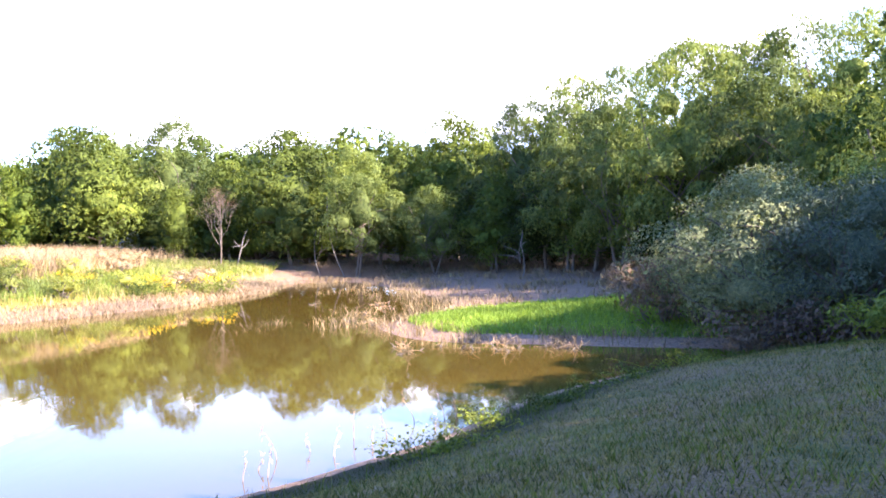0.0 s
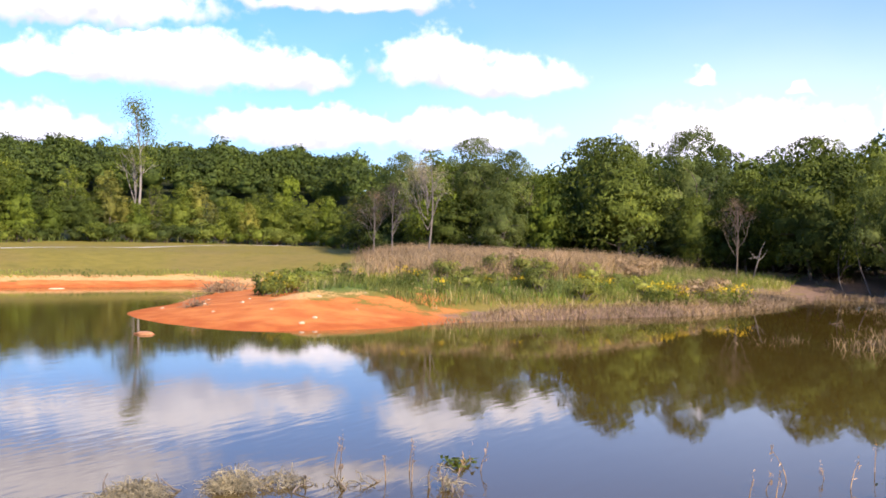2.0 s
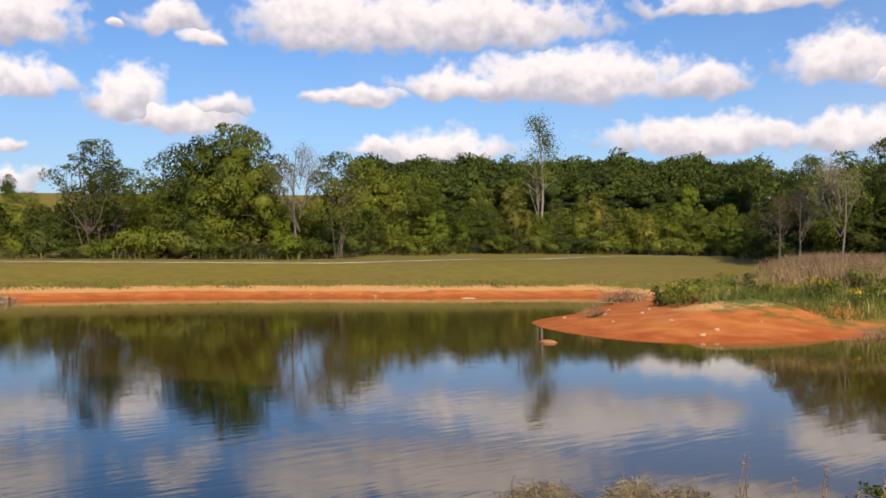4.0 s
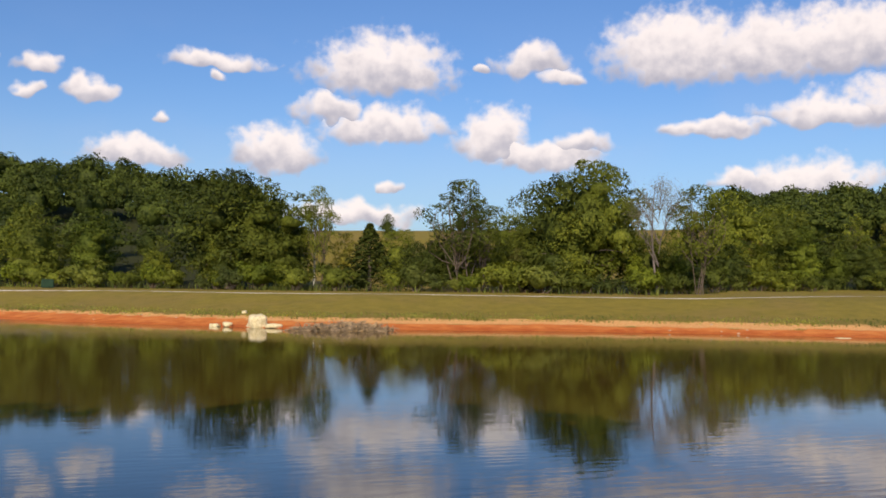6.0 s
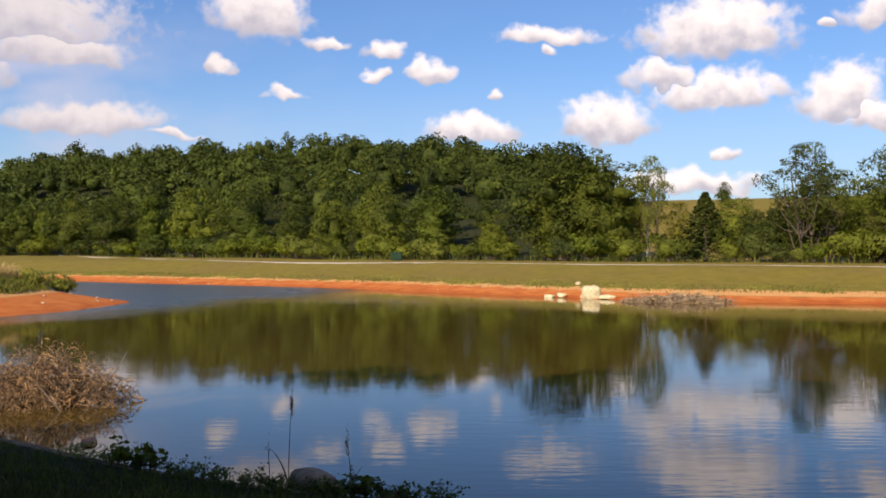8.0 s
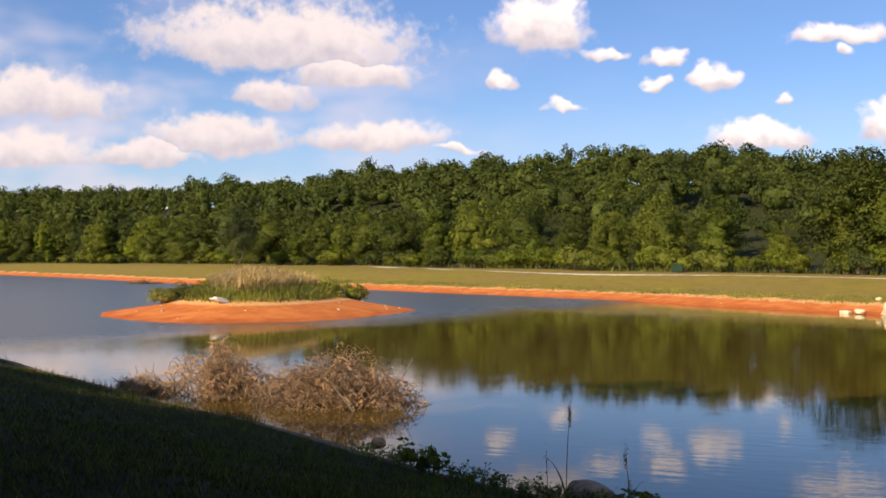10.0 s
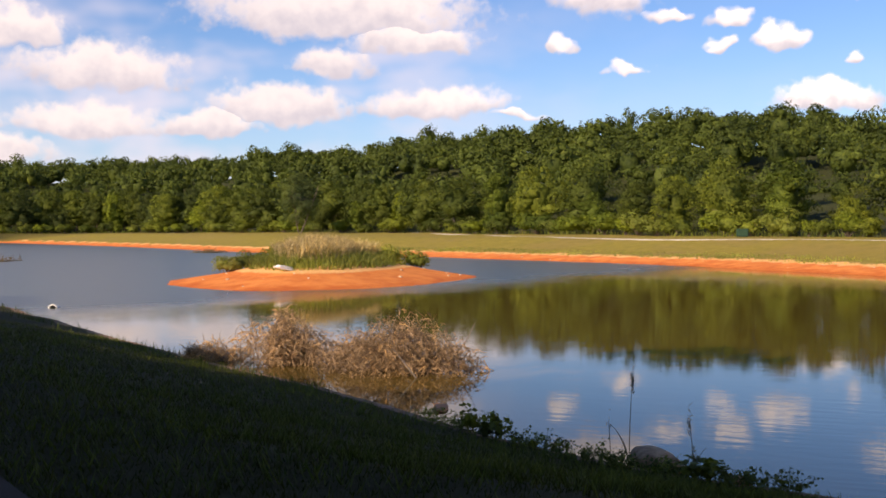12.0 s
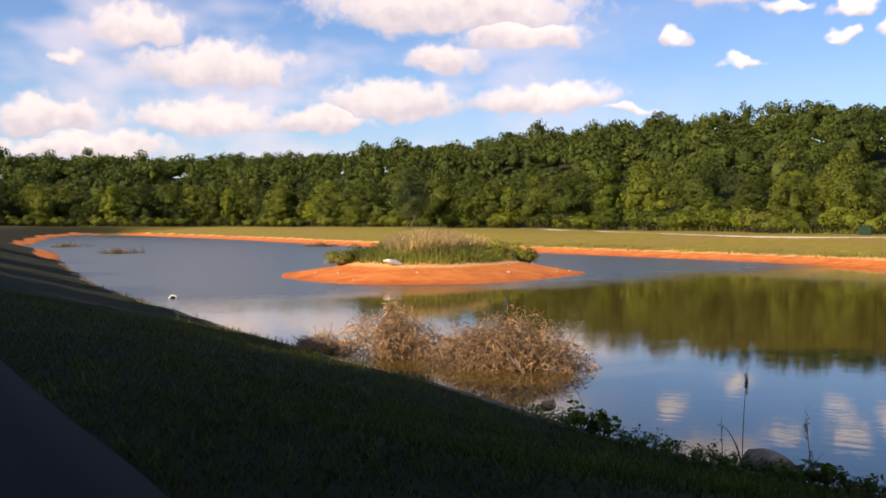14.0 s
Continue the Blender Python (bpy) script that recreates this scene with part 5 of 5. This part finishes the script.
# fallen limbs and mats far down the pond
for k, (az_, d_, ln) in enumerate(((134.2, 118, 5.5), (137.0, 150, 6.0), (123.4, 146, 5.0))):
    cx, cy = compass(az_, d_)
    lay(brush_heap("driftwood_heap", 30 + k, ln, 2.4, 0.5, 260, REED, 1.0, 0.03, 0.6), cx, cy, az_ + 20, "brown mat of driftwood in the far water", "driftwood", 0.0)


# ---- weeds by the near waterline ----
def stalk_plant(name, seed, tall, head, mat_stem, mat_head, leaf_count=0, nod=0.1):
    """A single tall stalk 'name' > stem, seed_head (and leaf)."""
    r = np.random.RandomState(seed)
    root = new(name)
    t = np.linspace(0, 1, 8)
    a = r.uniform(0, 6.28)
    spine = np.stack([np.cos(a) * nod * tall * t ** 2, np.sin(a) * nod * tall * t ** 2, tall * t], 1)
    v, f = tube(spine, np.linspace(0.009, 0.004, 8), 5)
    part_np("stem", v, f, mat_stem, root, "", True)
    top = spine[-1]
    c = top + r.normal(size=(head, 3)) * [0.013, 0.013, 0.085]
    v, f = leaves(c, r.normal(size=(head, 3)), 0.08, r, 0.16, 0.5)
    tagged(part_np("seed_head", v, f, mat_head, root), kind="stuff")
    for k in range(leaf_count):
        b = r.uniform(0, 6.28)
        q = np.linspace(0, 1, 6)
        L = tall * r.uniform(0.4, 0.7)
        mid = np.stack([np.cos(b) * 0.35 * L * q ** 1.4, np.sin(b) * 0.35 * L * q ** 1.4, L * (q - 0.25 * q ** 3)], 1)
        v, f = tube(mid, np.linspace(0.012, 0.002, 6), 3)
        part_np("leaf", v, f, mat_stem, root, "", True)
    return root


def broad_weed(name, seed, tall, spread, count, leaf, mat):
    """A leafy weed 'name' > stems, foliage."""
    r = np.random.RandomState(seed)
    root = new(name)
    tips = [np.array([r.normal() * spread * 0.45, r.normal() * spread * 0.45, tall * r.uniform(0.45, 1.0)]) for _ in range(9)]
    for t in tips:
        v, f = limb((t[0] * 0.3, t[1] * 0.3, -0.03), t, 0.008, 0.003, r, 0.1, 4, 4)
        part_np("stem", v, f, HERB, root, "", True)
    tips = np.array(tips)
    k = r.randint(0, len(tips), count)
    u = r.uniform(0.35, 1.05, count)[:, None]
    c = tips[k] * (0.3 + 0.7 * u) * [1, 1, 0] + tips[k] * u * [0, 0, 1] + r.normal(size=(count, 3)) * [spread * .12, spread * .12, tall * .05]
    nrm = np.tile([0, 0, 1.0], (count, 1)) + r.normal(size=(count, 3)) * 0.3
    v, f = leaves(c, nrm, leaf, r, 0.8)
    part_np("foliage", v, f, mat, root)
    return root


sx_, sy_ = compass(99.75, 15.0)
lay(stalk_plant("plume_grass", 1, 1.28, 90, REED, TWIG, 3, 0.06), sx_, sy_, 0, "tall dry plume grass stalk at the waterline", "grass stalk")
sx_, sy_ = compass(96.2, 14.7)
lay(stalk_plant("plume_grass", 2, 0.85, 45, REED, TWIG, 2, 0.45), sx_, sy_, 200, "thin dry grass stalk leaning over the water", "grass stalk")
sx_, sy_ = compass(95.0, 14.5)
lay(stalk_plant("plume_grass", 3, 0.35, 40, REED, STRAW, 1, 0.9), sx_, sy_, 90, "bent pale grass plume over the water", "grass stalk")
sx_, sy_ = compass(100.8, 15.2)
lay(stalk_plant("plume_grass", 4, 0.6, 8, REED, TWIG, 0, 0.1), sx_, sy_, 0, "bare dry stalk at the waterline", "grass stalk")
wr = random.Random(9)
for k in range(34):
    az_ = 91 + k * 0.62 + wr.uniform(-0.4, 0.4)
    near_d = float(np.interp(az_, [91, 97, 101, 106, 112], [14.2, 14.5, 15.0, 16.4, 19.0]))
    x, y = compass(az_, near_d - wr.uniform(0.1, 0.8))
    big = 107.0 < az_ < 109.2 or 94.5 < az_ < 96
    lay(broad_weed("weed", 50 + k, (0.42 if big else 0.26) * wr.uniform(0.7, 1.2), 0.4, 70 if big else 110, 0.13 if big else 0.055, LEAF if big else HERB), x, y, wr.uniform(0, 360),
        "broad-leaved green weed at the waterline" if big else "small bushy green weed at the waterline", "weed", None, "weeds on the near shore")
for k in range(16):  # below the right-hand bank
    az_ = 2 - k * 1.2 + wr.uniform(-0.5, 0.5)
    near_d = float(np.interp(az_, [-16, -13, -9, -5, 0, 5, 8, 11], [27.6, 26.0, 23.0, 21.2, 17.2, 15.4, 14.4, 13.5]))
    x, y = compass(az_, near_d - wr.uniform(1.6, 2.6))
    lay(broad_weed("weed", 90 + k, 0.30 * wr.uniform(0.7, 1.3), 0.9, 220, 0.06, LEAF), x, y, wr.uniform(0, 360), "dark green weeds trailing along the bank's foot", "weed", None, "weeds on the near shore")
for k in range(26):  # thin stalks standing in the water
    az_ = wr.choice((wr.uniform(-2, 12), wr.uniform(26, 36)))
    d_ = float(np.interp(az_, [-2, 5, 11, 26, 36], [18.6, 16.4, 14.6, 14.5, 14.6])) + wr.uniform(0.0, 1.2)
    x, y = compass(az_, d_)
    lay(stalk_plant("water_stalk", 120 + k, wr.uniform(0.2, 0.55), 14, TWIG, TWIG, 0, wr.uniform(0.1, 0.5)), x, y, wr.uniform(0, 360), "thin dead brown stalk standing in the water", "stalk", -0.05, "dead stalks in the water")
for k in range(8):
    x, y = compass(28.0 + wr.uniform(-0.5, 0.5), 16.0 + wr.uniform(-0.2, 0.2))
    if k < 2:
        lay(broad_weed("water_weed", 160 + k, 0.1, 0.4, 30, 0.09, LEAF_LIME), x, y, 0, "floating green water weed", "water weed", 0.0)


# driftwood sticks along the spit and in the inlet
for k in range(22):
    x, y = (wr.uniform(-1.5, 8), wr.uniform(29.2, 32.2)) if k < 14 else (wr.uniform(-7, -1), wr.uniform(36, 50))
    lay(brush_heap("driftwood_heap", 200 + k, wr.uniform(0.5, 1.3), 0.5, 0.25, 26, TWIG if k % 3 else REED, 0.5, 0.012, 0.3, 3), x, y, wr.uniform(0, 360), "few dead grey sticks washed up by the water", "driftwood", max(height(x, y), -0.02), "washed-up sticks")


# goldenrod in bloom
def goldenrod(seed):
    r = np.random.RandomState(seed)
    root = new("goldenrod")
    tips = [np.array([r.normal() * 0.3, r.normal() * 0.3, r.uniform(0.7, 1.1)]) for _ in range(14)]
    v, f = join([limb((t[0] * .4, t[1] * .4, 0), t, 0.012, 0.005, r, 0.05, 4, 4) for t in tips])
    part_np("stem", v, f, HERB, root, "", True)
    tips = np.array(tips)
    c = tips[r.randint(0, 14, 160)] * [1, 1, 0.55] + r.normal(size=(160, 3)) * [.12, .12, .16]
    v, f = leaves(c, r.normal(size=(160, 3)), 0.14, r, 0.35)
    part_np("foliage", v, f, HERB, root)
    c = tips[r.randint(0, 14, 70)] + r.normal(size=(70, 3)) * [.09, .09, .07]
    v, f = leaves(c, r.normal(size=(70, 3)), 0.075, r, 0.8)
    tagged(part_np("bloom", v, f, GOLD, root, "bright yellow flower heads"), kind="stuff")
    return root


golds = [goldenrod(1), goldenrod(2)]
for k, (az_, d_, sc) in enumerate(((38.5, 52, 1.1), (31.0, 50, 1.0), (33.8, 50, .7), (29.2, 49.5, .7), (21.2, 52, 1.0), (19.6, 53, .9), (16.9, 53.5, 1.1), (16.2, 54, 1.1), (15.3, 54.5, .9), (13.2, 57, 1.1), (12.4, 58, 1.2), (13.8, 56, 1.0),
                                    (20.4, 53, .8), (24.5, 52, .6), (26.4, 51, .6), (15.9, 55, 1.0), (32.4, 50, .6))):
    x, y = compass(az_, d_)
    stand(golds[k % 2], x, y, sc, k * 50, 1.2, "goldenrod clump in yellow bloom on the mound", "wildflower", "goldenrod on the mound")
for g_ in golds:
    for o in [*g_.children_recursive, g_]:
        bpy.data.objects.remove(o)

# low bushes on the island and the mound
for k, (az_, d_, h, r, mat) in enumerate(((119.9, 73.0, 1.7, 1.1, LEAF_OCHRE), (122.4, 68.5, 0.8, 1.3, MEADOW), (117.0, 70.5, 0.8, 1.4, MEADOW), (113.2, 72.0, 0.9, 1.5, MEADOW), (111.9, 73.5, 0.9, 1.3, HERB), (121.2, 70.0, 0.9, 1.3, MEADOW),
                                            (37.9, 56.5, 1.2, 1.4, HERB), (36.2, 57.5, 1.3, 1.6, HERB), (38.9, 54.5, 0.9, 1.0, HERB))):
    s_ = shrub_thing("shrub", 340 + k, h, r, mat, 1500, 0.14, 14)
    stand(s_, *compass(az_, d_), 1.0, 0, 1.0, "low green bush among tall grass", "bush", "bushes in the tall grass", copy=False)

# rank herbs standing in clumps on the mound
forbs = [shrub_thing("herb_clump", 360 + k, 1.3, 0.9, m, 700, 0.12, 12, 0.4) for k, m in enumerate((MEADOW, MEADOW, STRAW_PINK, STRAW_PINK))]
for k in range(46):
    az_ = wr.uniform(13.5, 38)
    d_ = wr.uniform(51, 60) if az_ > 20 else wr.uniform(55, 63)
    top_side = d_ > 55.5
    stand(forbs[wr.choice((2, 3, 2)) if top_side else wr.choice((0, 1, 0))], *compass(az_, d_), wr.uniform(0.5, 0.95), wr.uniform(0, 360), wr.uniform(1.0, 1.6), "brownish seeding herb clump on the mound" if top_side else "green herb clump on the mound", "wild herb", "herbs on the mound")
for g_ in forbs:
    for o in [*g_.children_recursive, g_]:
        bpy.data.objects.remove(o)

# big silver-leaved bush and its neighbours by the spit
silver = tree_thing("olive_bush", 301, 5.0, 3.4, 0.1, LEAF_SILVER, BARK, 42000, 0.095, 70, 0.0, 0.0, 0.42, 0.5, 5, 0.12, 0.5)
stand(silver, *compass(-17.6, 31.5), 1.0, 0, 1.0, "large silver-green olive bush beside the spit", "bush", copy=False)
silver2 = tree_thing("olive_bush", 302, 4.3, 3.2, 0.1, LEAF_SILVER, BARK, 30000, 0.095, 60, 0.0, 0.0, 0.42, 0.5, 5, 0.12, 0.5)
stand(silver2, *compass(-22.5, 30.5), 1.05, 0, 1.0, "large silver-green olive bush beside the spit", "bush", copy=False)
tall_r = tree_thing("tree", 303, 9.5, 3.6, 0.8, LEAF_PALE, BARK, 15000, 0.15, 70, 0.0, 0.3, 0.4, 0.5, 2, 0.0, 0.4)
stand(tall_r, *compass(-26.6, 36), 1.0, 0, 1.0, "pale green leafy tree behind the olive bush", "tree", copy=False)
for k, (az_, d_, h, r, mat, leaf, cnt) in enumerate(((-12.6, 33.5, 2.3, 1.7, LEAF_RUST, 0.12, 2600), (-11.0, 36.5, 1.6, 1.6, LEAF_RUST, 0.12, 1800), (-14.4, 33, 3.0, 1.6, LEAF_SILVER, 0.16, 3500),
                                                      (-20.5, 28.6, 1.2, 1.6, LEAF_RUST, 0.12, 1500), (-16.6, 29.2, 1.1, 1.5, LEAF_RUST, 0.12, 1500), (-23.5, 27.5, 1.3, 1.6, HERB, 0.14, 1500))):
    s_ = shrub_thing("shrub", 310 + k, h, r, mat, cnt, leaf, 14, 0.1 if mat is LEAF_RUST else 0.4)
    stand(s_, *compass(az_, d_), 1.0, 0, 1.0, "half bare purplish-brown shrub beside the spit" if mat is LEAF_RUST else "small green shrub beside the spit", "bush", "shrubs by the spit", copy=False)

# a green utility box and a pale post below the far wood
bm = bmesh.new()
bmesh.ops.create_cube(bm, size=1.0)
bmesh.ops.scale(bm, vec=(1.3, 1.0, 0.95), verts=bm.verts)
bmesh.ops.bevel(bm, geom=bm.edges[:], offset=0.06, segments=2, affect="EDGES")
BOX_GREEN = rock_material("painted_green", (0.010, 0.032, 0.018), (0.020, 0.055, 0.030))
box = part("utility_box", bm, BOX_GREEN, None, "", False)
qx, qy = compass(93.6, 118)
box.matrix_basis = pose(qx, qy, height(qx, qy) + 0.5, 0, 0, 90)
tagged(box, "dark green utility box below the wood", "utility box")
post = new("post")
v, f = tube(np.array([(0, 0, -0.4), (0, 0, 3.0), (0, 0, 6.9), (0, 0, 7.0)]), np.array([0.13, 0.12, 0.10, 0.02]), 10)
part_np("pole", v, f, PLASTIC_WHITE, post, "", True)
qx, qy = compass(79.35, 116)
post.matrix_basis = pose(qx, qy, height(qx, qy))
tagged(post, "pale upright post among the trees", "post")
